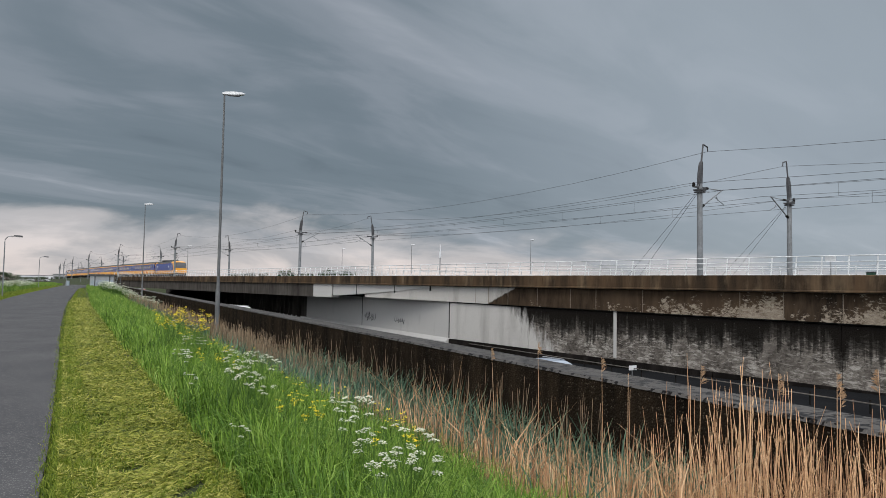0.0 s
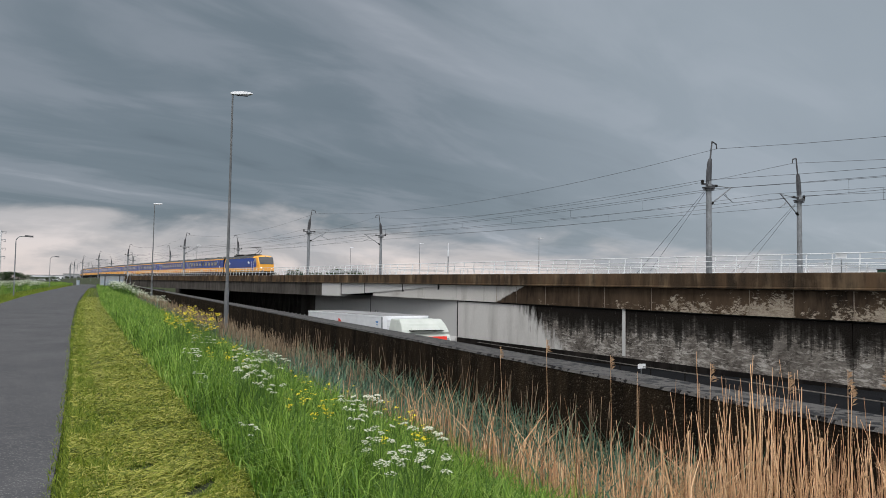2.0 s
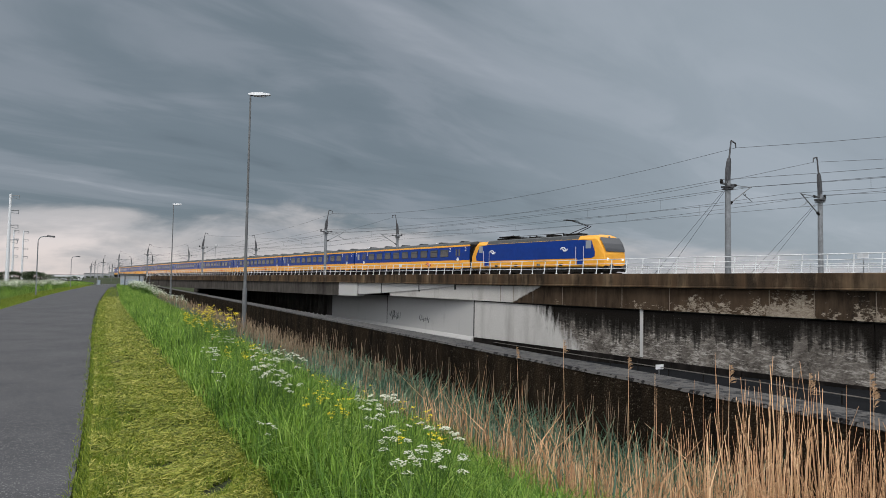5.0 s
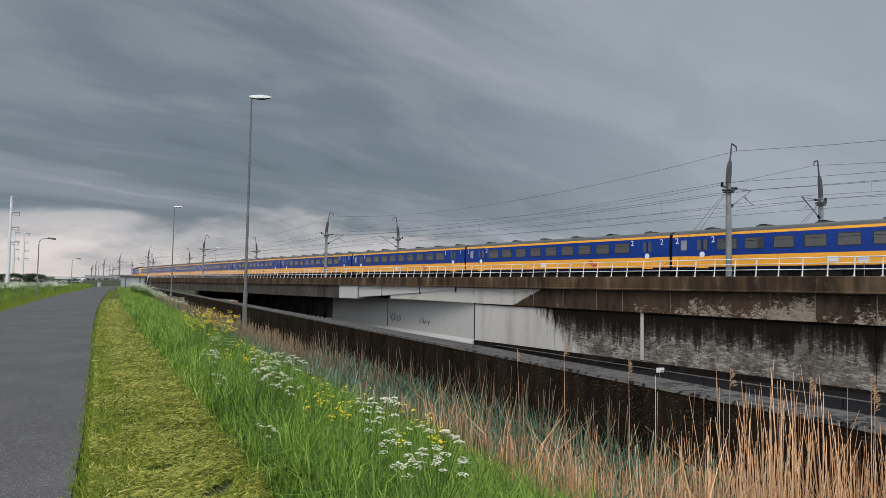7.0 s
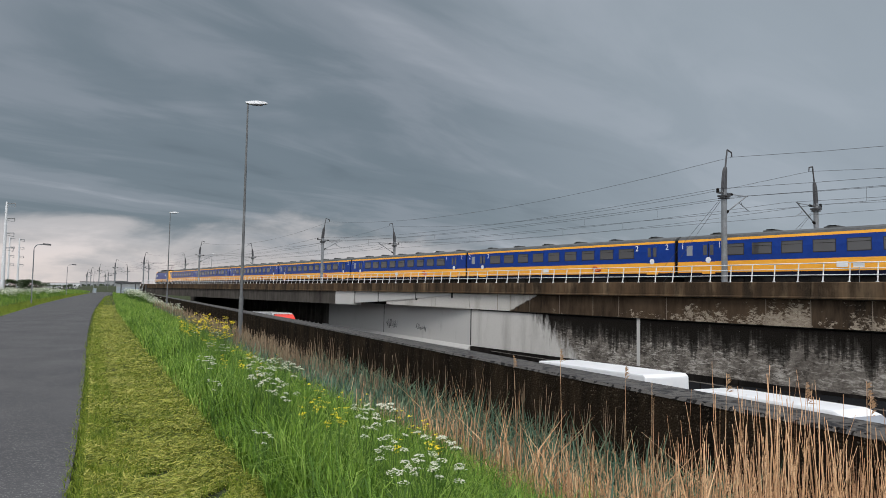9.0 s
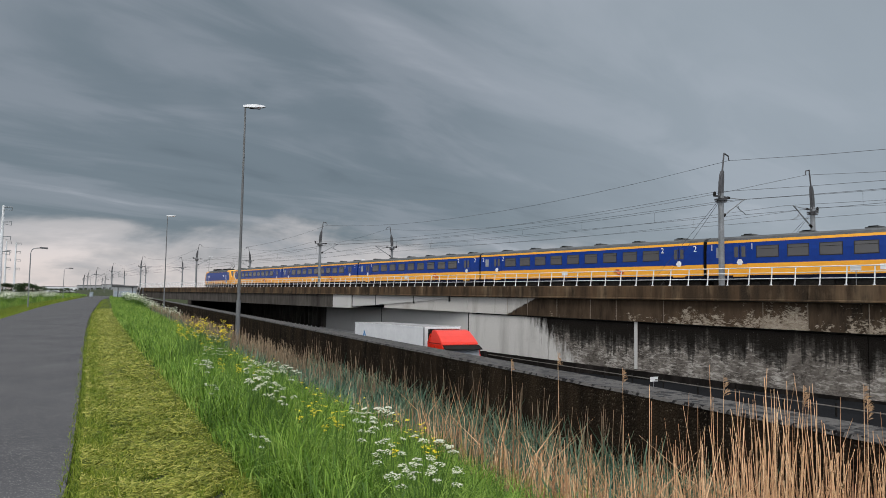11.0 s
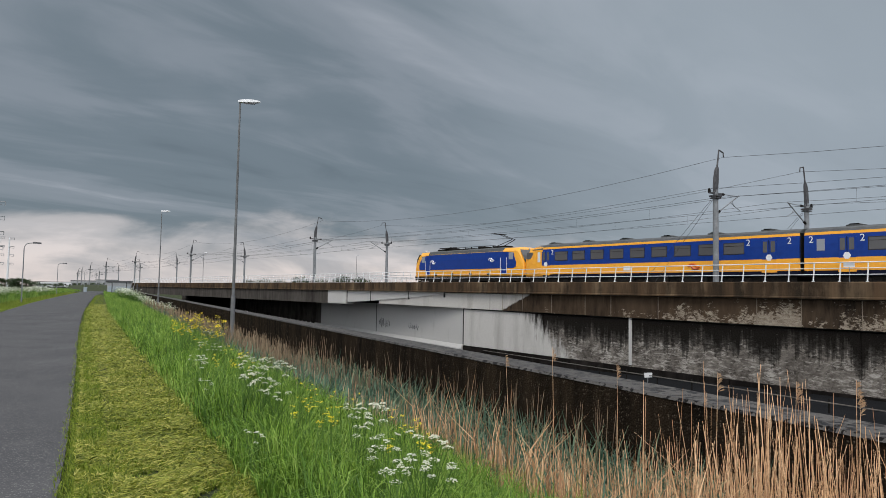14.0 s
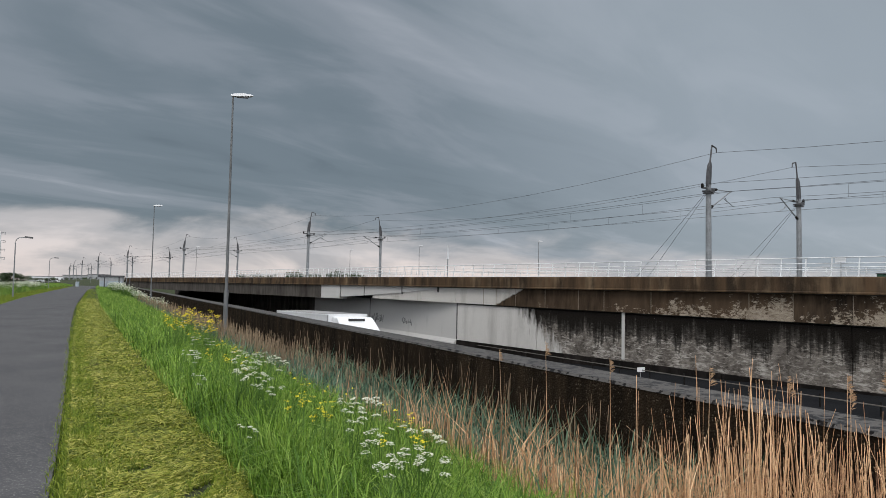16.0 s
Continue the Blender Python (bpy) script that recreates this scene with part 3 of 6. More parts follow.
upper_cuts = [-95, -85, -75, -65, -55, -46, -38, -30, -22, -18.2, -14.8, -12.0, -4.6, -0.3, 2.3, 6.0, 9.6, 12.2, 14.0, 18.2, 24, 34]
panel_run("upper_panel", upper_cuts, 5.08, 4.4, lambda x: 1.60, lambda x: wall_step(x), lambda m_: M["upper_wall"])
M["sealant"] = speckled("tan_joint_sealant", (0.16, 0.13, 0.10), (0.24, 0.20, 0.155), 9, 0.9)
for s_ in upper_cuts[3:-3]:
    part("joint_strip", MB().loft([[track(s_ + o, d, z) for d, z in ((5.084, wall_step(s_) + 0.01), (5.084, 1.59), (5.0, 1.59), (5.0, wall_step(s_) + 0.01))] for o in (-0.028, 0.028)]), M["sealant"], far_wall)
lower_cuts = [-95, -80, -65, -50, -34, -18, -2.0, 7.2, 18.2]
panel_run("lower_panel", lower_cuts, 4.85, 4.2, lambda x: wall_step(x) - 0.13, lambda x: -3.45 + 0.008 * (x - 18), lambda m_: M["lower_wall"])
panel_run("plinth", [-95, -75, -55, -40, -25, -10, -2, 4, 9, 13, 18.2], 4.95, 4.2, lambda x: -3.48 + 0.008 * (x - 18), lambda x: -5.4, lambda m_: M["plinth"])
# black sheet stands in for the shade inside the gaps between panels
part("gap_shade", sweep(MB(), [(4.15, -3.4), (4.15, 1.66), (4.05, 1.66), (4.05, -3.4)], -95, 18), M["rubber"], far_wall)
# pale joint cover
part("joint_cover", MB().loft([[track(x, d, z) for d, z in ((4.91, -3.5), (4.91, 0.0), (4.84, 0.0), (4.84, -3.5))] for x in (-2.12, -1.85)]), M["white_concrete"], far_wall, "pale concrete strip over a joint")
# the wall turns and follows the road under the bridge
P0 = track(18.2, 4.85)
uh = radians(26.5)
ue, un = Vector((-math.sin(uh), math.cos(uh), 0)), Vector((math.cos(uh), math.sin(uh), 0))


def under(l, n, z):
    p = P0 + ue * l + un * n
    return Vector((p.x, p.y, z))


# panels from 45 m in take darker concrete, painting in the bridge's shade
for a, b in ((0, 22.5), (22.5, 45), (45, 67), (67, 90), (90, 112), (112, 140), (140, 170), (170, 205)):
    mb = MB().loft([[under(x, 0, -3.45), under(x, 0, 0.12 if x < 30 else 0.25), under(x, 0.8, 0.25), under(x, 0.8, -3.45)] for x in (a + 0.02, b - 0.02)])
    part("abutment_panel", mb, M["white_concrete"] if a < 40 else M["beam"], far_wall, "plain concrete under the bridge, deeper panels coloured darker for shade")
for a, b in ((0, 22.5), (22.5, 45), (45, 67), (67, 90), (90, 112), (112, 140), (140, 170), (170, 205)):
    mb = MB().loft([[under(x, -0.35, -6.0), under(x, -0.35, -3.75), under(x, -0.1, -3.42), under(x, 0.8, -3.42), under(x, 0.8, -6.0)] for x in (a + 0.02, b - 0.02)])
    part("kerb_plinth", mb, M["white_concrete"], far_wall, "pale concrete kerb at the foot of the wall")
for i in range(26):
    l = 48 + i * 2.4
    part("rib", MB().box((0, 0, 0), (0.55, 0.5, 4.4), Matrix.Translation(under(l, -0.25, -1.6)) @ Matrix.Rotation(uh, 4, "Z")), M["beam"], far_wall)

for l in (0.06, 22.5):
    part("joint", MB().loft([[under(l + o, -0.012, z) for o, z in ((-0.09, -3.4), (-0.09, 0.1), (0.09, 0.1), (0.09, -3.4))], [under(l + o, 0.05, z) for o, z in ((-0.09, -3.4), (-0.09, 0.1), (0.09, 0.1), (0.09, -3.4))]]), M["rubber"], far_wall, "black sealed joint")
for s_ in (41.5, 35.7, 27.6, 21.05):
    part("joint", MB().loft([[track(s_ + o, d, z) for d, z in ((5.22, 0.2 + (41.5 - s_) * 0.045), (5.22, 1.64), (5.1, 1.64), (5.1, 0.2 + (41.5 - s_) * 0.045))] for o in (-0.07, 0.07)]), M["rubber"], far_wall, "black sealed joint")
# sprayed scribbles, no readable words
scr = random.Random(3)
M["spray"] = mat("grey_spray_paint", (0.085, 0.083, 0.088), 0.8)
for l0, n_, w_, hh in ((20.1, 11, 3.4, 0.62), (11.6, 9, 2.6, 0.42)):
    sp_ = tagged(new("graffiti"), "faint grey unreadable sprayed scribble on concrete", "graffiti", kind="structure")
    for i in range(n_):
        l = l0 - w_ * 0.5 + w_ * i / n_
        pts_ = [under(l + scr.uniform(-0.2, 0.2), -0.012, -2.25 + hh * (scr.random() - 0.5) * (2.0 if k_ % 2 else 1.4)) for k_ in range(5)]
        part("stroke", MB().tube(pts_, 0.019, 4), M["spray"], sp_)

# ---- embankment that carries the line on beyond the bridge ----
mb = MB()
sweep(mb, [(11.5, -0.7), (6.0, 1.75), (5.2, 1.9), (3.2, 1.95), (2.2, 2.16), (-6.7, 2.16), (-10, 1.8), (-16, -0.7)], S_L - 2, 620, 12, closed=False)
tagged(part("embankment", mb, M["soil"]), "grassy railway embankment", "embankment", kind="structure")

# rails
for d in (0.75, -0.75, -3.75, -5.25):
    mb = MB()
    sweep(mb, [(d - 0.035, 2.1), (d - 0.035, RAIL), (d + 0.035, RAIL), (d + 0.035, 2.1)], S_R, 600, 6)
    tagged(part("rail", mb, M["dark_steel"]), "steel running rail on ballast", "rail", "rails", kind="structure")
M["cab_green"] = speckled("cabinet_green", (0.015, 0.05, 0.035), (0.03, 0.08, 0.05), 5)
# ---- railings on both edges of the viaduct ----
def railing(label, d, lean):
    rail_set = thing("railing", Matrix.Identity(4), label, "railing")
    post = MB()
    post.box((0, 0, 0.02), (0.14, 0.12, 0.04))
    post.loft([[(x, -0.03, z), (x + 0.0, 0.03, z), (x + 0.045, 0.03, z), (x + 0.045, -0.03, z)] for x, z in ((-0.02, 0.0), (lean * 0.45, 0.5), (lean, 1.12))])
    pm = post.mesh("post", M["white_steel"])
    s_ = -60.0
    while s_ < S_L:
        ob = part("post", pm, None, rail_set)
        ob.matrix_basis = Matrix.Translation(track(s_, d, DECK)) @ Matrix.Rotation(heading(s_), 4, "Z")
        s_ += 1.48
    for h in (0.42, 0.78, 1.12):
        mb = MB()
        o = -(lean * h / 1.12)
        r = 0.028 if h < 1.1 else 0.036
        pts = [(math.cos(i * math.pi / 3) * r, math.sin(i * math.pi / 3) * r) for i in range(6)]
        sweep(mb, [(d + o + u, DECK + h + w) for u, w in pts], -60, S_L, 5)
        part("handrail" if h > 1 else "rail", mb, M["white_steel"], rail_set)
    return rail_set


railing("white painted steel railing with leaning posts on the viaduct edge", 5.25, 0.14)
railing("white painted steel railing along the far viaduct edge", -10.55, -0.14)
# small white plate fixed behind the railing
plate = thing("sign_plate", Matrix.Translation(track(-17.5, 5.0, DECK)) @ Matrix.Rotation(heading(-17.5), 4, "Z"), "small white blank sign plate on a post behind the railing", "sign")
part("panel", MB().box((0, 0, 1.0), (0.03, 0.6, 0.32)), M["white"], plate, bevel=0.006)
part("post", MB().rod((0.04, 0, 0), (0.04, 0, 1.1), 0.025), M["steel"], plate)
# relay boxes by the line
for s_, d, w in ((-14.0, -9.7, 0.5), (-19.8, -9.6, 1.4), (-22.4, -9.6, 1.2), (92, -9.5, 1.0), (86, -9.5, 1.0)):
    cab = thing("relay_cabinet", Matrix.Translation(track(s_, d, 1.9)) @ Matrix.Rotation(heading(s_), 4, "Z"), "dark green trackside relay cabinet on the viaduct", "cabinet", "trackside cabinets")
    part("body", MB().box((0, 0, 0.65), (0.5, w, 1.3)), M["cab_green"], cab, bevel=0.02)
    part("lid", MB().box((0, 0, 1.33), (0.6, w + 0.1, 0.06)), M["dark_steel"], cab, bevel=0.01)

# ---- catenary masts ----
def build_mast(label):
    """Local x points to the track, y along it."""
    m_ = thing("catenary_mast", Matrix.Identity(4), label, "mast", "catenary masts along the railway")
    pole = MB().rod((0, 0, 0), (0, 0, 7.2), 0.21, 0.18, 14)
    pole.rod((0, 0, 0), (0, 0, 0.12), 0.36, 0.36, 12)
    part("pole", pole, M["steel"], m_, "grey galvanised steel pole", smooth=False)
    neck = MB().loft([[(x - w, -0.11, z), (x + w, -0.11, z), (x + w, 0.11, z), (x - w, 0.11, z)] for x, w, z in ((0.0, 0.17, 7.0), (0.0, 0.19, 7.4), (0.06, 0.19, 8.0), (0.12, 0.15, 8.5), (0.18, 0.06, 8.8))])
    part("neck", neck, M["dark_steel"], m_, "dark tapered mast head", bevel=0.03)
    top = MB().rod((0.16, 0, 8.6), (0.42, 0, 10.05), 0.065, 0.05)
    top.rod((0.42, 0, 10.05), (0.95, 0, 9.92), 0.05)
    top.rod((0.95, 0, 9.92), (1.0, 0, 9.62), 0.04)
    part("earth_wire_arm", top, M["dark_steel"], m_)
    arm = MB().box((0.05, 0, 6.95), (1.7, 0.14, 0.12))
    arm.box((0.0, 0.0, 6.75), (0.62, 0.62, 0.12))
    arm.box((0.0, 0.0, 6.6), (0.55, 0.55, 0.08))
    part("crossarm", arm, M["dark_steel"], m_)
    can = MB().rod((0.2, 0, 5.6), (2.9, 0, 7.05), 0.045)
    can.rod((0.3, 0, 6.95), (2.95, 0, 7.0), 0.03)
    can.rod((1.9, 0, 6.42), (3.1, 0, 5.95), 0.025)
    can.rod((2.1, 0, 6.5), (2.3, 0, 6.2), 0.025)
    part("cantilever", can, M["steel"], m_, "thin diagonal steel cantilever")
    for i, (a, b) in enumerate((((0.2, 0, 5.6), (0.5, 0, 5.76)), ((0.7, 0, 6.95), (1.0, 0, 6.96)), ((-0.75, 0, 6.95), (-0.75, 0, 7.2)))):
        ins = MB().rod(a, b, 0.07)
        for k_ in range(3):
            c = Vector(a).lerp(Vector(b), 0.2 + 0.3 * k_)
            ins.ball(c, 0.1, 6)
        part("insulator", ins, M["under"], m_)
    return m_


near_m = build_mast("grey steel catenary mast with dark bent head on the viaduct")
near_s = [-8.12 + 63.13 * k_ for k_ in range(-1, 9)]
far_s = [-8.72 + 63.13 * k_ for k_ in range(-1, 9)]
first = True
for s_ in near_s + far_s:
    row_near = s_ in near_s
    d = 3.41 if row_near else -8.08
    ang = heading(s_) + (0 if row_near else math.pi)
    m4 = Matrix.Translation(track(s_, d, 1.9)) @ Matrix.Rotation(ang, 4, "Z")
    if first:
        near_m.matrix_basis = m4
        first = False
    else:
        copy_thing(near_m, m4)


def wire(name, label, d, z, sag, spans, r=0.011, droppers=None):
    w_ = thing(name, Matrix.Identity(4), label, "wire", "overhead wires")
    mb = MB()
    for a, b in zip(spans[:-1], spans[1:]):
        pts = [track(a + (b - a) * i / 10, d, z - sag * (1 - (2 * i / 10 - 1) ** 2)) for i in range(11)]
        part("cable", MB().tube(pts, r, 4), M["wire"], w_)
    if droppers:
        dm = MB()
        for a, b in zip(spans[:-1], spans[1:]):
            for i in range(1, 8):
                u = i / 8
                q_ = track(a + (b - a) * u, d, 0)
                dm.rod((q_.x, q_.y, droppers), (q_.x, q_.y, z - sag * (1 - (2 * u - 1) ** 2)), 0.008, 0.008, 4)
        tagged(part("dropper", dm, M["wire"], w_), kind="stuff")


near_x = [near_s[0] - 63.13] + near_s
far_x = [far_s[0] - 63.13] + far_s
for d in (0.35, -4.85):
    wire("contact_wire", "thin dark overhead contact wire above the track", d, 7.85, 0.05, near_x, 0.012)
    wire("messenger_wire", "sagging overhead messenger wire with droppers", d, 8.95, 0.65, near_x, 0.012, 7.85)
wire("earth_wire", "thin dark earth wire along the mast tops", 2.45, 11.5, 1.5, near_x, 0.013)
wire("earth_wire", "thin dark earth wire along the mast tops", -7.1, 11.5, 1.5, far_x, 0.013)
wire("feeder_wire", "thin dark feeder wire beside the masts", 4.15, 9.1, 0.9, near_x, 0.012)
wire("feeder_wire", "thin dark feeder wire beside the masts", -8.8, 9.1, 0.9, far_x, 0.012)
wire("feeder_wire", "thin dark feeder wire beside the masts", 3.0, 8.6, 0.55, near_x, 0.012)
# guy cables of the two anchor masts
for s_, d in ((-8.12, 3.41), (-8.72, -8.08)):
    g_ = thing("guy_cable", Matrix.Identity(4), "pair of thin steel guy cables anchoring a mast", "cable", "mast guy cables")
    for o in (-0.18, 0.18):
        mb = MB().rod(track(s_ + 0.3, d + o * 0.5, 8.4), track(s_ + 6.2 + o * 2.5, d + o, 2.0), 0.013, 0.013, 5)
        part("strand", mb, M["wire"], g_)

# ---- motorway lamp posts ----
def build_lamp(h, label):
    l_ = thing("street_lamp", Matrix.Identity(4), label, "street lamp", "tall lamp posts along the motorway")
    pole = MB().rod((0, 0, -1.2), (0, 0, 1.8), 0.125, 0.12, 12)
    pole.rod((0, 0, 1.8), (0, 0, h), 0.085, 0.045, 12)
    part("pole", pole, M["post_steel"], l_, "slender tapered galvanised pole")
    head = MB().loft([[(x, -w, h + z0), (x, w, h + z0), (x, w * 0.75, h + z1), (x, -w * 0.75, h + z1)] for x, w, z0, z1 in ((-0.12, 0.06, -0.02, 0.08), (0.1, 0.13, -0.05, 0.12), (0.55, 0.17, -0.04, 0.15), (0.95, 0.13, 0.0, 0.12), (1.08, 0.06, 0.03, 0.08))])
    part("lamp_head", head, M["lamp_white"], l_, "pale flat lamp head", bevel=0.015)
    part("diffuser", MB().box((0.5, 0, h - 0.06), (0.6, 0.2, 0.05)), M["glass"], l_)
    return l_


la = build_lamp(12.5, "tall grey lamp post with flat pale head beside the retaining wall")
def lamp_pose(x, y, z):
    return Matrix.Translation((x, y, z)) @ Matrix.Rotation(RH - 0.25, 4, "Z")
la.matrix_basis = lamp_pose(-10.75, 38.7, -0.55)
copy_thing(la, lamp_pose(-36.7, 96.0, -0.6))
# lamp posts of the road beyond the line
for px, h, y in ((985, 108, 170), (773, 88, 200), (651, 76, 230), (382, 86, 230)):
    x = (px - 784) / 1251.8 * y
    z1 = 1.65 + h * y / 1251.8
    o = copy_thing(la, lamp_pose(x, y, min(z1 - 12.5, 0.6)))
    tagged(o, "tall lamp post standing beyond the railway", group="lamp posts beyond the railway")
# phone mast beyond the line
pm_ = thing("antenna_mast", Matrix.Translation((4.6, 145, -0.6)), "slim grey antenna mast with bulky top beyond the railway", "mast")
part("pole", MB().rod((0, 0, 0), (0, 0, 10.0), 0.12, 0.09), M["steel"], pm_)
part("antenna", MB().rod((0, 0, 8.0), (0, 0, 9.3), 0.22, 0.2).rod((0, 0, 9.3), (0, 0, 10.8), 0.14, 0.08), M["lamp_white"], pm_)

# ---- small curved lamps by the cycle path ----
def build_path_lamp():
    l_ = thing("path_lamp", Matrix.Identity(4), "slim grey path lamp with curved arm in the verge", "street lamp", "path lamps in the verge")
    pole = MB().rod((0, 0, 0), (0, 0, 5.0), 0.062, 0.045, 10)
    pts = [(0, 0, 5.0)] + [(0.42 - 0.42 * math.cos(a), 0, 5.0 + 0.5 * math.sin(a)) for a in (0.4, 0.8, 1.2, 1.57)] + [(0.8, 0, 5.53)]
    pole.tube(pts, 0.04, 8)
    part("pole", pole, M["steel"], l_)
    head = MB().loft([[(x, -w, z - 0.07), (x, w, z - 0.07), (x, w * 0.7, z + 0.09), (x, -w * 0.7, z + 0.09)] for x, w, z in ((0.72, 0.05, 5.54), (0.85, 0.12, 5.54), (1.2, 0.13, 5.51), (1.4, 0.06, 5.5))])
    part("lamp_head", head, M["dark_steel"], l_, bevel=0.015)
    return l_


pl = build_path_lamp()
pl.matrix_basis = Matrix.Translation((-37.7, 65.9, 0)) @ Matrix.Rotation(0.3, 4, "Z")
for x, y in ((-66.0, 126.0), (-83.6, 172), (-112, 240)):
    copy_thing(pl, Matrix.Translation((x, y, 0)) @ Matrix.Rotation(0.3, 4, "Z"))

# ---- high-voltage pylons, slim pale tubes ----
def pylon(x, y, h):
    p_ = thing("power_pylon", Matrix.Translation((x, y, -0.6)), "slim pale tubular high-voltage pylon far across the fields", "pylon", "distant power pylons")
    part("pole", MB().rod((0, 0, 0), (0, 0, h), 1.15, 0.6, 14), M["lamp_white"], p_)
    for k_ in range(4):
        z = h * (0.98 - 0.17 * k_)
        part("insulator_arm", MB().rod((0, 0, z), (4.6, 1.0, z + 0.3), 0.34, 0.24).rod((4.6, 1.0, z + 0.3), (4.6, 1.0, z - 1.9), 0.2).rod((4.4, 1.0, z - 1.9), (0, 0, z - 0.9), 0.12), M["steel"], p_)


pylon(-256, 417, 51.5)
pylon(-446, 735, 52)
pylon(-436, 735, 51)

# ---- grey kiosk, steps and posts at the end of the viaduct ----
kiosk = thing("equipment_shed", Matrix.Translation((-73.4, 168, -0.4)) @ Matrix.Rotation(0.35, 4, "Z"), "grey flat-roofed equipment shed with pale panels beside the viaduct", "shed")
part("body", MB().box((0, 0, 1.5), (5.0, 4.0, 3.0)), M["chrome_grey"], kiosk, bevel=0.03)
part("roof", MB().box((0, 0, 3.15), (5.5, 4.4, 0.4)), M["dark_steel"], kiosk, bevel=0.03)
for i in range(3):
    part("panel", MB().box((-1.6 + 1.6 * i, -2.05, 1.2), (1.45, 0.06, 1.7)), M["shed_panel"], kiosk, "pale blue-white wall panel", bevel=0.01)
stair = thing("access_stair", Matrix.Translation(track(166, 6.3, 0.0)) @ Matrix.Rotation(heading(166) + math.pi / 2, 4, "Z"), "short steel access stair with white handrails up to the track", "stair")
for i in range(10):
    part("step", MB().box((2.4 - 0.28 * i, 0, 0.2 + 0.24 * i), (0.3, 1.0, 0.05)), M["steel"], stair)
for o in (-0.5, 0.5):
    hr_ = MB().rod((2.6, o, 1.1), (-0.4, o, 3.6), 0.05).rod((-0.4, o, 3.6), (-2.4, o, 3.65), 0.05).rod((2.6, o, 0.0), (2.6, o, 1.1), 0.05).rod((-0.4, o, 2.6), (-0.4, o, 3.6), 0.05).rod((2.6, o, 0.55), (-0.4, o, 3.1), 0.04)
    part("handrail", hr_, M["white_steel"], stair)
for x, y, h in ((-62.6, 140, 2.6), (-55.5, 130, 2.6), (-47.0, 114, 2.4)):
    fp = tagged(part("marker_post", MB().rod((0, 0, -0.3), (0, 0, h), 0.11, 0.1).box((0, 0, h), (0.26, 0.26, 0.08)), M["dark_steel"]), "dark square steel post standing in cow parsley", "post", "dark posts in the verge")
    fp.location = (x, y, -0.3)
white_cab = tagged(part("roadside_cabinet", MB().box((0, 0, 0.6), (0.8, 0.5, 1.4)), M["shed_panel"], bevel=0.03), "small pale grey roadside cabinet beside the path", "cabinet")
white_cab.location = (-92, 190, 0)

# far industrial buildings on the horizon
for x, y, w, h, c in ((-318, 700, 16, 8, "chrome_grey"), (-345, 720, 30, 7, "chrome_grey"), (-440, 860, 60, 6, "lamp_white"), (-230, 800, 60, 5, "chrome_grey")):
    b_ = thing("warehouse", Matrix.Translation((x, y, -0.6)), "low pale warehouse on the far horizon", "building", "far warehouses")
    part("wall", MB().box((0, 0, h / 2), (w, 14, h)), M[c], b_)
    part("roof", MB().box((0, 0, h + 0.25), (w + 0.6, 14.6, 0.5)), M["dark_steel"], b_)
    for i in range(int(w / 6)):
        part("window", MB().box((-w / 2 + 3 + 6 * i, -7.05, h * 0.55), (2.6, 0.12, h * 0.3)), M["glass"], b_)

# ---- guard rail and markers by the far side of the motorway ----
M["guard_steel"] = speckled("guard_rail_steel", (0.10, 0.092, 0.082), (0.17, 0.155, 0.14), 4, 0.8, 0.6, 0.1, 0.003, 0.4, 0.15)
guard = thing("guard_rail", Matrix.Identity(4), "long thin weathered steel guard rail beside the motorway", "guard rail")


def guard_line(l):
    return 31.4 + 0.02 * (min(l, 60) - 20.8), -3.24 - 0.0118 * (min(l, 60) - 20.8)


rings = []
for l in range(-60, 62, 6):
    n, z = guard_line(l)
    z -= 0.14
    rings.append([rd(l, n, z + 0.08), rd(l, n - 0.04, z + 0.09), rd(l, n - 0.04, z + 0.125), rd(l, n, z + 0.135), rd(l, n + 0.04, z + 0.135), rd(l, n + 0.04, z + 0.08)])
part("beam", MB().loft(rings), M["guard_steel"], guard)
gp = MB().box((0, 0, -0.45), (0.06, 0.08, 1.15)).mesh("post", M["under"])
for l in range(-58, 60, 3):
    ob = part("post", gp, None, guard)
    n, z = guard_line(l)
    ob.location = rd(l, n + 0.12, z)
gn, gz_ = guard_line(35.6)
marker = thing("distance_marker", Matrix.Translation(rd(35.6, gn - 0.1, gz_ - 0.95)) @ Matrix.Rotation(RH, 4, "Z"), "small white plate on a low post by the guard rail", "sign")
part("plate", MB().box((0, -0.02, 0.95), (0.62, 0.04, 0.30)), M["white"], marker, bevel=0.006)
part("post", MB().rod((0, 0.03, -0.2), (0, 0.03, 0.9), 0.03), M["steel"], marker)
# lane markings
for n0 in (27.6,):
    rings = [[rd(l, n0, road_z(l, n0) + 0.024), rd(l, n0 + 0.2, road_z(l, n0) + 0.024)] for l in (-60, 0, 60, 105, 200)]
    tagged(part("edge_line", MB().loft(rings, closed=False), M["white"]), "white painted edge line on the motorway", "road marking", kind="structure")
for n0 in (15.6, 19.4, 23.4):
    for l in range(-20, 80, 12):
        rings = [[rd(x, n0, road_z(x, n0) + 0.024), rd(x, n0 + 0.15, road_z(x, n0) + 0.024)] for x in (l, l + 3)]
        tagged(part("lane_dash", MB().loft(rings, closed=False), M["white"]), "white painted lane dash on the motorway", "road marking", "lane dashes", kind="structure")
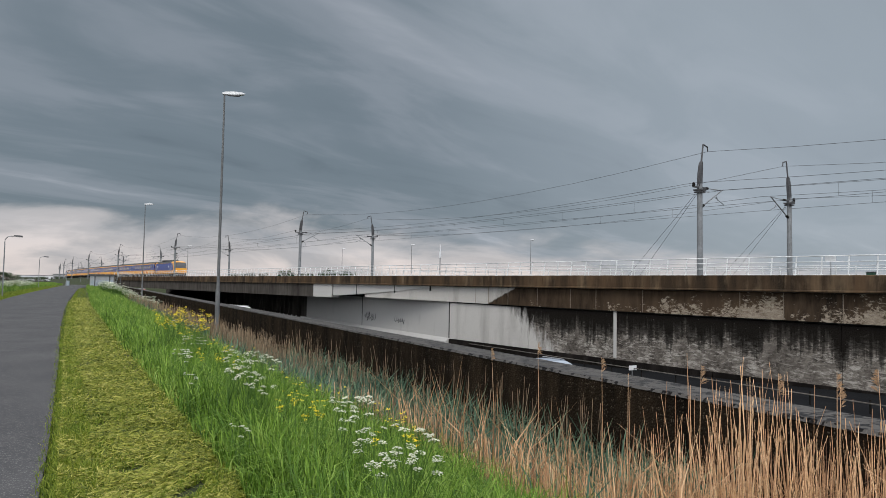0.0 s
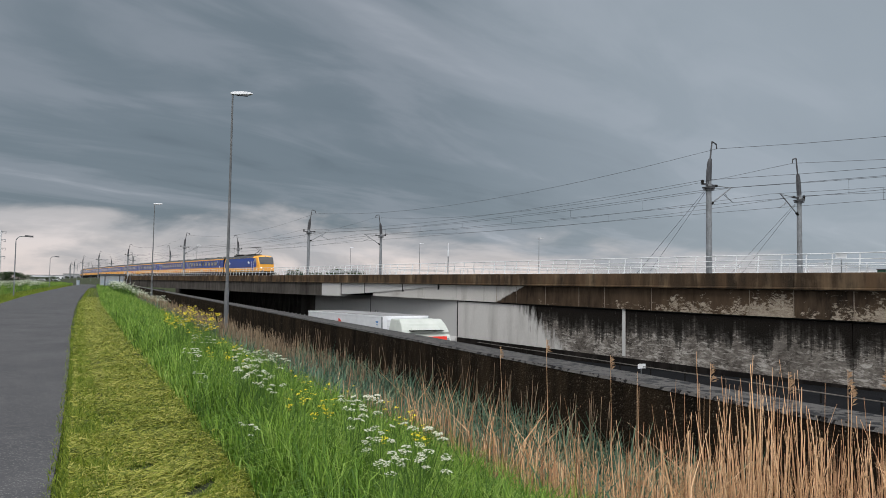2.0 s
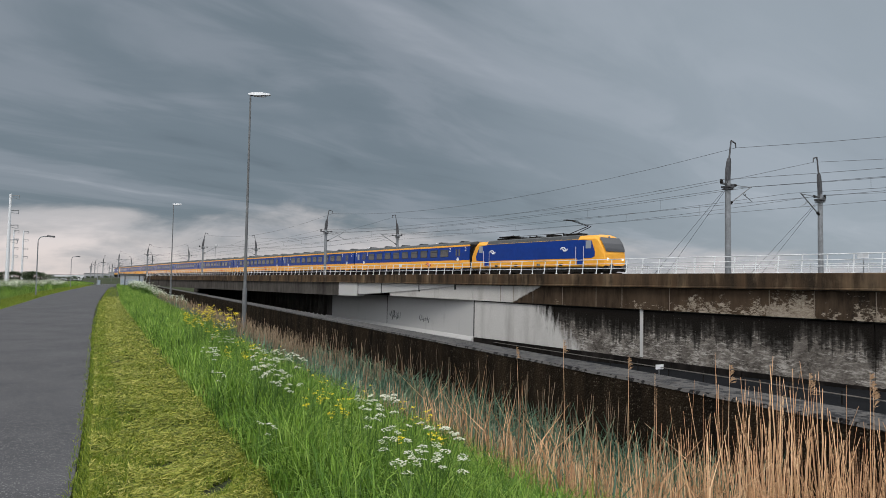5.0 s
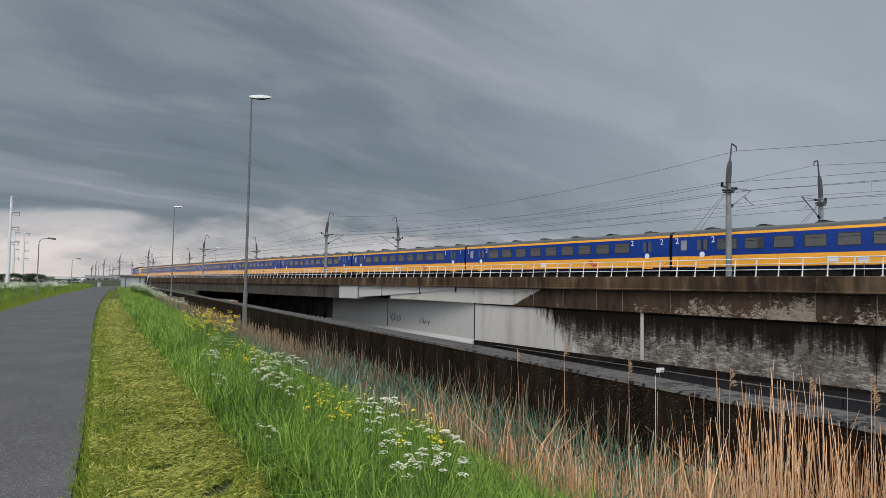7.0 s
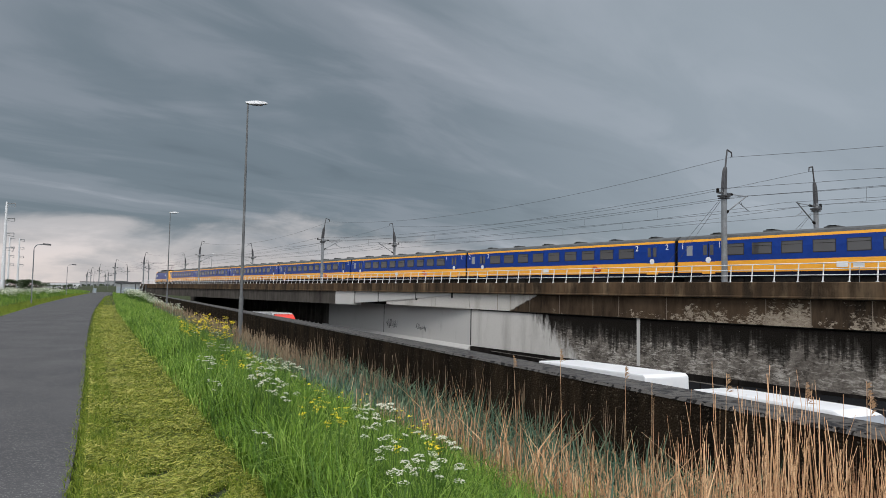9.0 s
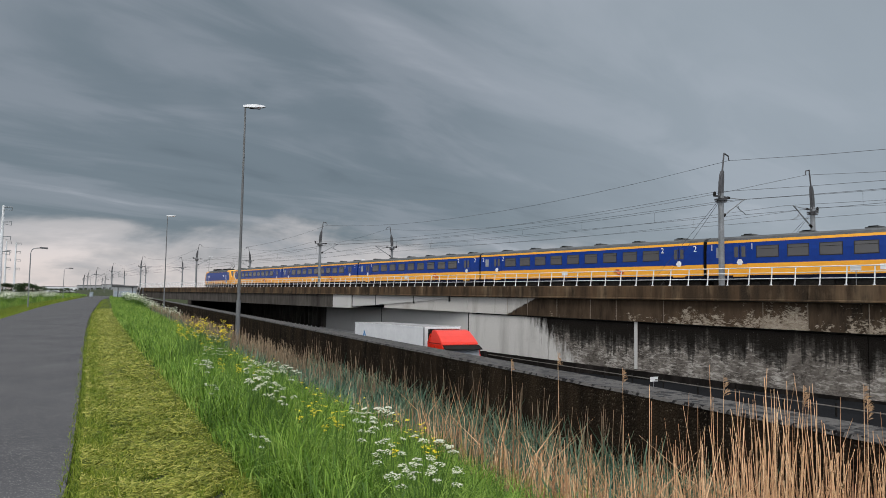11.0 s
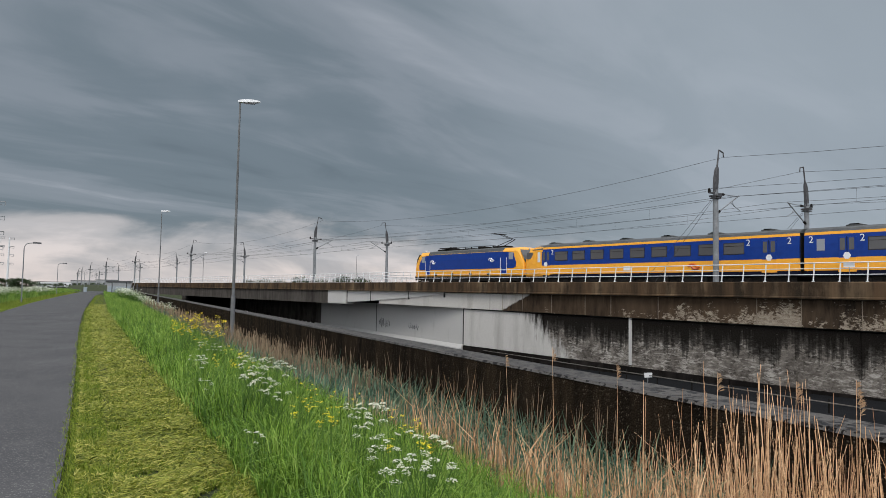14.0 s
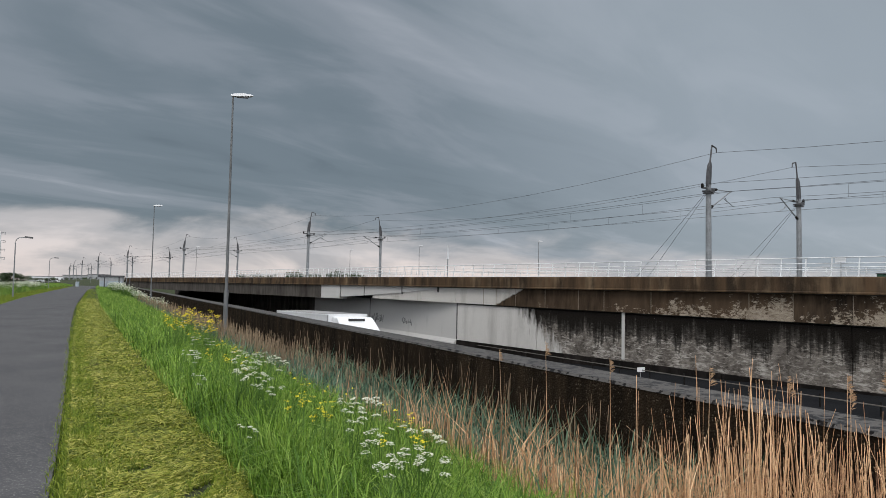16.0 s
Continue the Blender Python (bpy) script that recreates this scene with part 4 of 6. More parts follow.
# ---- train ----
def text_mesh(txt, size, m4, material):
    cu = bpy.data.curves.new("t", "FONT")
    cu.body, cu.size, cu.extrude, cu.align_x = txt, size, 0.004, "CENTER"
    ob = bpy.data.objects.new("t", cu)
    scene.collection.objects.link(ob)
    dg = bpy.context.evaluated_depsgraph_get()
    me = bpy.data.meshes.new_from_object(ob.evaluated_get(dg))
    bpy.data.objects.remove(ob)
    me.transform(m4)
    me.materials.clear()
    me.materials.append(material)
    return me


def side_face(sgn, x, y, z):
    """Pose for something flat on a car's side, upright, read from outside."""
    return Matrix.Translation((x, sgn * y, z)) @ (Matrix.Rotation(math.pi / 2, 4, "X") if sgn < 0 else Matrix.Rotation(math.pi, 4, "Z") @ Matrix.Rotation(math.pi / 2, 4, "X"))


def ring(x, prof, ky=1.0, dz=0.0):
    pts = [(x, -y * ky, z + dz) for y, z in prof]
    return pts + [(x, y * ky, z + dz) for y, z in reversed(prof)]


def bogie(parent, x):
    b = MB().box((0, -1.0, 0.55), (3.0, 0.18, 0.35)).box((0, 1.0, 0.55), (3.0, 0.18, 0.35)).box((0, 0, 0.6), (0.5, 2.0, 0.3))
    for wx in (-1.28, 0, 1.28):
        b.box((wx, -1.12, 0.52), (0.42, 0.2, 0.42))
    m_ = part("bogie", b, M["under"], parent, "black bogie frame", bevel=0.03)
    m_.location = (x, 0, 0)
    for wx in (-1.28, 1.28):
        w = part("wheelset", MB().rod((wx, -0.82, 0.46), (wx, -0.68, 0.46), 0.46, 0.46, 20).rod((wx, 0.68, 0.46), (wx, 0.82, 0.46), 0.46, 0.46, 20).rod((wx, -0.7, 0.46), (wx, 0.7, 0.46), 0.09), M["dark_steel"], m_)


def emblem(parent, x, z, material, size, y):
    """Two interlocking arrow-like bars, as plain shapes."""
    for sgn in (-1, 1):
        mb = MB()
        for (ax, az, bx, bz) in ((-0.5, 0.0, -0.32, 0.16), (-0.32, 0.16, 0.02, 0.16), (0.02, 0.16, 0.24, -0.05), (0.5, 0.0, 0.32, -0.16), (0.32, -0.16, -0.02, -0.16), (-0.02, -0.16, -0.24, 0.05)):
            a, b = Vector((ax * size, 0, az * size * 1.15)), Vector((bx * size, 0, bz * size * 1.15))
            mb.rod(Vector((x, sgn * y, z)) + a, Vector((x, sgn * y, z)) + b, 0.082 * size, 0.082 * size, 5)
        part("emblem", mb, material, parent)


def build_coach(cab_end=False, first_class=False):
    lab = "blue and yellow passenger coach with grey roof on the viaduct"
    if cab_end:
        lab = "blue and yellow driving coach with yellow cab end"
    c = thing("train_coach", Matrix.Identity(4), lab, "train coach", "coaches of the passenger train")
    hl = 13.05
    xr = -hl + (2.3 if cab_end else 0)
    skirt = [(1.28, 0.86), (1.37, 0.92), (1.40, 1.2)]
    low = [(1.40, 1.2), (1.41, 1.26), (1.42, 2.02)]
    band = [(1.42, 2.02), (1.42, 2.9), (1.36, 3.5)]
    stripe = [(1.362, 3.5), (1.33, 3.68)]
    roof = [(1.32, 3.68), (1.16, 3.86), (0.8, 3.99), (0.35, 4.05)]
    for nm, prof, mt in (("skirt", skirt, "skirt"), ("lower_body", low, "yellow"), ("upper_body", band, "blue"), ("cant_stripe", stripe, "yellow"), ("roof", roof, "roof")):
        part(nm, MB().loft([ring(x, prof) for x in (xr, 0, hl)]), M[mt], c)
    for e in (hl + 0.12,) if cab_end else (hl + 0.12, -hl - 0.12):
        part("gangway", MB().box((e, 0, 2.3), (0.26, 1.5, 2.5)), M["rubber"], c, "black rubber gangway", bevel=0.05)
        part("end_frame", MB().box((e - math.copysign(0.1, e), 0, 2.4), (0.05, 2.6, 2.6)), M["under"], c)
    # underframe boxes
    part("underframe", MB().box((0, 0, 0.78), (25.4, 2.2, 0.62)), M["under"], c)
    for x, w in ((-5.2, 2.2), (-1.8, 2.6), (2.0, 1.6), (5.0, 2.4)):
        part("equipment_box", MB().box((x, 0, 0.68), (w, 2.5, 0.55)), M["under"], c, bevel=0.04)
    bogie(c, 9.3), bogie(c, -9.3)
    # windows
    xs = [-8.4 + 2.1 * i for i in range(9)]
    for sgn in (-1, 1):
        for i, x in enumerate(xs):
            w = 1.35 if i not in (0, 8) else 1.5
            fr = part("window", MB().box((x, sgn * 1.405, 2.82), (w + 0.1, 0.05, 0.84)), M["rubber"], c, bevel=0.02)
            part("pane", MB().box((x, sgn * 1.418, 2.82), (w, 0.04, 0.74)), M["glass"], fr, "grey tinted window pane", bevel=0.015)
            part("vent_bar", MB().box((x, sgn * 1.436, 3.0), (w, 0.012, 0.03)), M["under"], fr)
        doors = (11.0,) if cab_end else (11.0, -10.4)
        if cab_end:
            doors = (11.0, -7.0 - 3.3)
        for dxp in doors:
            dr = part("door", MB().box((dxp, sgn * 1.415, 2.2), (1.05, 0.05, 2.2)), M["blue"], c, bevel=0.02)
            part("door_seam", MB().box((dxp, sgn * 1.442, 2.2), (0.05, 0.01, 2.2)), M["under"], dr)
            for o in (-0.27, 0.27):
                part("pane", MB().box((dxp + o, sgn * 1.43, 2.85), (0.3, 0.04, 0.75)), M["glass"], dr)
            part("sill_panel", MB().box((dxp, sgn * 1.428, 1.55), (1.06, 0.04, 0.88)), M["yellow"], dr)
            hexa = [(dxp + 0.24 * math.cos(k_ * math.pi / 3), sgn * 1.452, 2.12 + 0.24 * math.sin(k_ * math.pi / 3)) for k_ in range(6)]
            part("door_sign", MB().loft([hexa, [(p[0], p[1] + 0.006 * sgn, p[2]) for p in hexa]]), M["white"], dr, "white six-sided door sign")
        if not cab_end:
            part("toilet_window", MB().box((-12.0, sgn * 1.412, 2.85), (0.5, 0.05, 0.75)), M["lamp_glass"], c, "narrow frosted window", bevel=0.02)
        digit = "1" if first_class else "2"
        for x in (12.4, 9.5, -9.5, -12.6) if not cab_end else (12.4, 9.5, -9.5):
            part("class_number", text_mesh(digit, 0.62, side_face(sgn, x, 1.43, 3.0), M["white"]), None, c, "white class number")
    emblem(c, 5.2, 1.62, M["logo_red"], 0.95, 1.435)
    part("data_panel", MB().box((-1.0, -1.435, 1.6), (0.7, 0.012, 0.35)), M["white"], c)
    for i in range(6):
        part("roof_vent", MB().loft([[(-10.4 + 4.15 * i + a, -b, z), (-10.4 + 4.15 * i + a, b, z)] for a, b, z in ((-0.55, 0.4, 4.0), (-0.25, 0.4, 4.2), (0.25, 0.4, 4.2), (0.55, 0.4, 4.0))], closed=False).box((-10.4 + 4.15 * i, 0, 4.06), (1.0, 0.8, 0.14)), M["roof"], c)
    if cab_end:
        hull = [(1.30, 1.02), (1.41, 1.2), (1.425, 2.2), (1.36, 3.4), (1.22, 3.72), (0.8, 3.88), (0.35, 3.94)]
        rings_ = [ring(xr + 0.02, hull)]
        for x, k_, h_ in ((-12.0, 1.0, 0.99), (-12.6, 0.97, 0.93), (-13.0, 0.9, 0.78), (-13.25, 0.84, 0.66)):
            rings_.append([(x, y * k_, 1.02 + (z - 1.02) * h_) for _, y, z in ring(0, hull)])
        part("cab", MB().loft(rings_), M["yellow"], c, "rounded yellow driver's cab")
        part("cab_roof", MB().loft([[(x, -w, z0), (x, -w * 0.8, z0 * 0.45 + z1 * 0.55), (x, -0.4, z1), (x, 0.4, z1), (x, w * 0.8, z0 * 0.45 + z1 * 0.55), (x, w, z0)] for x, w, z0, z1 in ((xr, 1.39, 3.5, 4.03), (-12.0, 1.36, 3.48, 3.97), (-12.7, 1.2, 3.3, 3.72))]), M["roof"], c)
        part("windscreen", MB().loft([[(x, -w, z), (x, w, z)] for x, w, z in ((-13.2, 1.05, 2.85), (-12.98, 1.1, 3.2), (-12.66, 1.1, 3.52))], closed=False), M["glass"], c)
        for sgn in (-1, 1):
            part("cab_side_window", MB().box((-12.5, sgn * 1.34, 2.95), (0.8, 0.06, 0.62)), M["glass"], c, bevel=0.02)
            part("cab_door", MB().box((-11.2, sgn * 1.425, 2.3), (0.75, 0.03, 2.1)), M["yellow"], c, bevel=0.02)
            part("cab_door_window", MB().box((-11.2, sgn * 1.44, 2.8), (0.35, 0.03, 0.95)), M["lamp_white"], c, bevel=0.015)
    return c


def build_loco():
    c = thing("locomotive", Matrix.Identity(4), "blue and yellow electric locomotive with raised pantograph", "locomotive", "locomotives of the passenger train")
    hull = [(1.32, 1.12), (1.42, 1.22), (1.46, 1.9), (1.46, 2.9), (1.40, 3.55), (1.15, 3.85), (0.6, 3.92)]
    def sect(x, ky, kz):
        return [(x, y * ky, 1.0 + (z - 1.0) * kz) for _, y, z in ring(0, hull)]
    st = [(9.3, 0.86, 0.42), (9.22, 0.92, 0.55), (8.95, 0.95, 0.72), (8.55, 0.975, 0.93), (8.2, 0.985, 1.0), (7.4, 1.0, 1.0)]
    rings_ = [sect(*a) for a in st] + [sect(-x, a, b) for x, a, b in reversed(st)]
    part("body", MB().loft(rings_), M["yellow"], c, "bright yellow body shell")
    # blue side panels with slanted ends
    for sgn in (-1, 1):
        def yo(z, e):
            return sgn * ((1.46 if z < 2.9 else 1.46 - (z - 2.9) * 0.092) + e)
        q1 = [(-8.3, 1.95), (-8.0, 1.85), (7.9, 1.85), (8.25, 2.0), (8.3, 2.4), (8.08, 2.9), (-8.05, 2.9), (-8.35, 2.4)]
        q2 = [(-8.05, 2.9), (8.08, 2.9), (7.86, 3.4), (6.3, 3.5), (-6.3, 3.5), (-7.75, 3.4)]
        mb = MB()
        for qd in (q1, q2):
            mb.loft([[(x, yo(z, -0.02), z) for x, z in qd], [(x, yo(z, 0.014), z) for x, z in qd]])
        sp = part("side_panel", mb, M["blue"], c, "deep blue side panel")
        for x in (6.9, -6.9):
            part("cab_door", MB().box((x - math.copysign(0.35, x), sgn * 1.476, 2.35), (0.75, 0.02, 2.1)), M["blue"], c, bevel=0.008)
            part("door_handrail", MB().rod((x - math.copysign(0.8, x), sgn * 1.53, 1.3), (x - math.copysign(0.8, x), sgn * 1.53, 2.9), 0.022).rod((x + math.copysign(0.12, x), sgn * 1.53, 1.3), (x + math.copysign(0.12, x), sgn * 1.53, 2.9), 0.022), M["lamp_white"], c)
            part("cab_window", MB().box((x + math.copysign(0.65, x), sgn * 1.458, 3.05), (0.62, 0.05, 0.7)), M["lamp_glass"], c, "pale side cab window", bevel=0.03)
        for x in (-5.0, -2.0, 1.2, 4.2):
            part("step_vent", MB().box((x, sgn * 1.47, 1.32), (0.4, 0.03, 0.22)), M["under"], c)
    for x in (4.6, -5.6):
        emblem(c, x, 2.72, M["white"], 0.86, 1.46)
    for e in (1, -1):
        part("windscreen", MB().loft([[(e * x, -w, z), (e * x, w, z)] for x, w, z in ((9.33, 1.2, 2.42), (9.26, 1.24, 2.66), (9.04, 1.29, 3.12), (8.66, 1.27, 3.66))], closed=False), M["glass"], c, "raked dark windscreen")
        for y in (-0.95, 0.95):
            part("headlight", MB().ball((e * 9.28, y, 1.75), 0.1, 8), M["lampglow"] if e > 0 else M["lamp_white"], c)
        part("headlight", MB().ball((e * 8.62, 0, 3.72), 0.1, 8), M["lamp_glass"], c)
        part("buffer_beam", MB().box((e * 9.2, 0, 0.95), (0.3, 2.6, 0.5)), M["under"], c, bevel=0.03)
        for y in (-0.87, 0.87):
            part("buffer", MB().rod((e * 9.3, y, 1.06), (e * 9.65, y, 1.06), 0.1).rod((e * 9.62, y, 1.06), (e * 9.7, y, 1.06), 0.25, 0.25, 12), M["dark_steel"], c)
        part("snow_plough", MB().box((e * 9.0, 0, 0.4), (0.2, 2.3, 0.45)), M["under"], c)
    part("roof", MB().loft([[(x, -1.425, 3.5), (x, -1.22, 3.87), (x, -0.65, 4.0), (x, 0.65, 4.0), (x, 1.22, 3.87), (x, 1.425, 3.5)] for x in (-6.6, 6.3)]), M["roof"], c, "dark grey equipment roof")
    for x, w, h in ((-5.2, 1.6, 0.16), (-3.0, 2.0, 0.14), (-0.4, 1.4, 0.12), (1.8, 1.0, 0.22)):
        part("roof_box", MB().box((x, 0, 4.02 + h / 2), (w, 1.1, h)), M["under"], c, bevel=0.03)
    for x in (-5.9, -4.6, -2.1, -1.1, 0.6, 1.2, 2.6):
        part("roof_insulator", MB().rod((x, 0.45, 4.0), (x, 0.45, 4.36), 0.07, 0.05), M["under"], c)
    part("roof_busbar", MB().rod((-6.0, 0.45, 4.37), (3.0, 0.45, 4.37), 0.025), M["wire"], c)
    fold = MB().box((-4.6, 0, 4.28), (2.2, 1.2, 0.06)).rod((-5.6, -0.5, 4.32), (-3.6, 0.4, 4.42), 0.03).rod((-5.6, 0.5, 4.32), (-3.6, -0.4, 4.42), 0.03)
    part("folded_pantograph", fold, M["under"], c)
    pan = MB().box((4.6, 0, 4.12), (2.0, 1.0, 0.14))
    for y in (-0.4, 0.4):
        pan.rod((4.1, y, 4.15), (6.3, y * 0.5, 4.78), 0.035)
        pan.rod((6.3, y * 0.5, 4.78), (4.2, y * 0.6, 5.42), 0.028)
    pan.rod((4.2, -0.85, 5.45), (4.2, 0.85, 5.45), 0.035).rod((3.8, -0.85, 5.45), (3.8, 0.85, 5.45), 0.03).rod((4.2, 0, 5.42), (3.8, 0, 5.45), 0.03)
    part("pantograph", pan, M["under"], c, "black raised pantograph")
    part("underframe", MB().box((0, 0, 0.85), (17.0, 2.4, 0.4)), M["under"], c)
    part("transformer", MB().box((0, 0, 0.5), (4.4, 2.6, 0.7)), M["under"], c, bevel=0.05)
    bogie(c, 5.2), bogie(c, -5.2)
    return c


M["logo_red"] = mat("emblem_red", (0.55, 0.09, 0.02), 0.4)
# pale base colour; truck and car windscreens use it as painted sky reflection
M["lamp_glass"] = mat("pale_pane", (0.25, 0.27, 0.30), 0.08, 0.0, 0.8)
loco_front = build_loco()
loco_rear = copy_thing(loco_front, Matrix.Identity(4))
plain = build_coach()
first_c = build_coach(first_class=True)
driving = build_coach(cab_end=True)
order = [plain, "p", first_c, "p", "f", "p", "p", "p", driving]
train = [loco_front]
for o in order:
    if o == "p":
        o = copy_thing(plain, Matrix.Identity(4))
    elif o == "f":
        o = copy_thing(first_c, Matrix.Identity(4))
    train.append(o)
train.append(loco_rear)
lengths = [18.9] + [26.4] * 9 + [18.9]


def nose_at(t):
    """Place of the train's nose along the line: it gathers speed."""
    return 126.0 - 23.12 * t - 0.232 * t * t


def car_pose(s_mid, half):
    a, b = track(s_mid - half), track(s_mid + half)
    fwd = a - b
    return Matrix.Translation(((a.x + b.x) / 2, (a.y + b.y) / 2, RAIL)) @ Matrix.Rotation(math.atan2(fwd.y, fwd.x), 4, "Z")
# ---- road vehicles: local x forward, origin on the road under the tail ----
def wheel(parent, x, y, r=0.5, w=0.32):
    t_ = part("wheel", MB().rod((x, y - w / 2, r), (x, y + w / 2, r), r, r, 18), M["rubber"], parent)
    part("rim", MB().rod((x, y - w / 2 - 0.01, r), (x, y + w / 2 + 0.01, r), r * 0.55, r * 0.55, 12), M["chrome_grey"], t_)


def prism(profile, w0, w1=None, name=None):
    """Side outline (x, z) given a width; upper points may be narrower."""
    zs = [z for _, z in profile]
    lo, hi = min(zs), max(zs)
    w1 = w0 if w1 is None else w1
    def wy(z):
        return w0 + (w1 - w0) * (z - lo) / (hi - lo)
    return MB().loft([[(x, -wy(z) / 2, z) for x, z in profile], [(x, wy(z) / 2, z) for x, z in profile]])


M["roof_grey"] = speckled("weathered_roof_sheet", (0.24, 0.24, 0.24), (0.34, 0.335, 0.33), 3, 0.85, 0.5, 0.05, 0.003, 0.4, 0.15)


def script_line(parent, x, z, widths, h, y, material, seed):
    """Unreadable line of lettering: each word a row of thin slanting strokes."""
    rr = random.Random(seed)
    for w in widths:
        mb = MB()
        k_ = max(3, int(w / 0.1))
        for i in range(k_):
            u, hh = x + w * i / k_, h * (1.0 if i == 0 else rr.choice((0.5, 0.55, 0.6, 0.95)))
            mb.loft([[(u, y, z), (u + 0.028, y, z), (u + 0.028 + hh * 0.25, y, z + hh), (u + hh * 0.25, y, z + hh)], [(u, y + 0.01, z), (u + 0.028, y + 0.01, z), (u + 0.028 + hh * 0.25, y + 0.01, z + hh), (u + hh * 0.25, y + 0.01, z + hh)]])
        part("lettering_bar", mb, material, parent)
        x += w + 0.22


def build_truck(label, cab_mat, style):
    t_ = thing("truck", Matrix.Identity(4), label, "truck", "trucks on the motorway")
    box = part("trailer_box", MB().box((6.8, 0, 2.62), (13.6, 2.55, 2.72)), M["white"], t_, "white smooth-sided trailer box", bevel=0.04)
    for z in (1.3, 3.94):
        part("edge_rail", MB().box((6.8, 0, z), (13.62, 2.58, 0.1)), M["chrome_grey"] if z < 2 else M["white"], t_, bevel=0.01)
    part("roof_sheet", MB().box((6.8, 0, 4.0), (13.4, 2.44, 0.03)), M["roof_grey"], t_, "grey weathered roof sheet")
    for x in (0.02, 13.58):
        part("corner_post", MB().box((x, -1.265, 2.62), (0.1, 0.06, 2.7)).box((x, 1.265, 2.62), (0.1, 0.06, 2.7)), M["chrome_grey"], t_)
    part("fridge_unit", MB().box((13.8, 0, 3.0), (0.42, 2.0, 1.7)), M["white"] if style != "red" else M["under"], t_, bevel=0.06)
    part("chassis", MB().box((7.0, 0, 1.05), (13.0, 0.9, 0.3)), M["under"], t_)
    part("side_guard", MB().box((6.5, -1.2, 0.8), (5.0, 0.05, 0.5)), M["chrome_grey"], t_)
    for x in (1.8, 3.1, 4.4):
        wheel(t_, x, -1.1), wheel(t_, x, 1.1)
    for x in (12.2, 15.75):
        wheel(t_, x, -1.1), wheel(t_, x, 1.1)
    up_ = 0.26 if style == "stripe" else 0.0
    cabp = [(14.35, 0.7), (16.42, 0.55), (16.46, 1.6 + up_), (16.4, 2.3 + up_), (16.2, 2.86 + up_), (15.95, 3.0 + up_), (14.35, 3.05 + up_)]
    part("cab", prism(cabp, 2.5, 2.42), cab_mat, t_, bevel=0.05)
    if style == "stripe":
        defl = [(14.32, 3.32), (16.1, 3.26), (16.02, 3.4), (15.75, 3.68), (15.4, 3.9), (14.95, 3.86), (14.35, 3.9)]
    else:
        defl = [(14.32, 3.04), (16.1, 2.99), (16.0, 3.14), (15.5, 3.5), (15.05, 3.78), (14.75, 3.84), (14.42, 3.8)]
    part("roof_deflector", prism(defl, 2.44, 2.2), cab_mat, t_, bevel=0.06)
    for z in (2.62, 3.06 + up_):
        part("seam", MB().box((15.15, 0, z), (1.6, 2.475, 0.012)), M["under"], t_)
    for sgn in (-1, 1):
        part("side_fairing", MB().loft([[(x, sgn * 1.2, 1.1), (x, sgn * 1.2, zt), (x, sgn * 1.15, zt), (x, sgn * 1.15, 1.1)] for x, zt in ((14.0, 3.1), (14.36, 3.6 if style != "stripe" else 3.2))]), cab_mat if style != "stripe" else M["under"], t_)
        part("door_seam", MB().box((15.1, sgn * 1.236, 1.9), (0.025, 0.012, 1.9)).box((16.1, sgn * 1.236, 1.7), (0.025, 0.012, 1.5)), M["under"], t_)
    part("windscreen", MB().loft([[(x, -1.12, z), (x, 1.12, z)] for x, z in ((16.49, 1.65 + up_), (16.43, 2.3 + up_), (16.26, 2.76 + up_))], closed=False), M["lamp_glass"], t_, "windscreen with the mirrored sky painted in as pale grey")
    part("wiper", MB().rod((16.5, -0.7, 1.68), (16.47, -0.1, 2.0), 0.02).rod((16.5, 0.1, 1.68), (16.47, 0.7, 2.0), 0.02), M["under"], t_)
    if style != "stripe":
        part("sun_visor", MB().loft([[(x, -1.2, z), (x, 1.2, z), (x, 1.2, z + 0.05), (x, -1.2, z + 0.05)] for x, z in ((16.2, 2.92 + up_), (16.62, 2.72 + up_))]), M["under"], t_, "dark sun visor")
    for sgn in (-1, 1):
        part("side_window", MB().loft([[(x, sgn * 1.238, a), (x, sgn * 1.232, b), (x, sgn * 1.2, b), (x, sgn * 1.2, a)] for x, a, b in ((15.18, 2.05, 2.58), (15.7, 2.0, 2.6), (16.12, 1.85, 2.58))]), M["glass"], t_)
        part("mirror", MB().box((16.42, sgn * 1.45, 2.35), (0.14, 0.22, 0.55)).rod((16.35, sgn * 1.2, 2.6), (16.42, sgn * 1.45, 2.6), 0.03), M["under"], t_, bevel=0.02)
    part("bumper", MB().box((16.42, 0, 0.6), (0.3, 2.5, 0.5)), M["under"] if style == "red" else cab_mat, t_, bevel=0.05)
    if style == "stripe":
        for sgn in (-1, 1):
            part("red_stripe", MB().loft([[(x, sgn * 1.27, a), (x, sgn * 1.255, b)] for x, a, b in ((14.34, 2.90, 3.24), (16.0, 2.82, 3.10))], closed=False), M["red"], t_)
        q_ = [(16.215, 3.10), (16.395, 2.64)]
        part("front_band", MB().loft([[(x + o, -1.0, z), (x + o, 1.0, z)] for (x, z), o in zip(q_, (0.02, 0.02))], closed=False), M["red"], t_, "red sign band above the windscreen")
        for y in (-0.5, 0.5):
            part("band_bar", MB().loft([[(x, y - 0.3, z), (x, y + 0.3, z)] for x, z in ((16.3, 2.95), (16.345, 2.84))], closed=False), M["lamp_white"], t_)
        part("roof_hatch", MB().loft([[(x, -0.8, z), (x, 0.8, z), (x, 0.7, z + 0.09), (x, -0.7, z + 0.09)] for x, z in ((15.55, 3.72), (16.1, 3.3))]), M["cream"], t_, bevel=0.02)
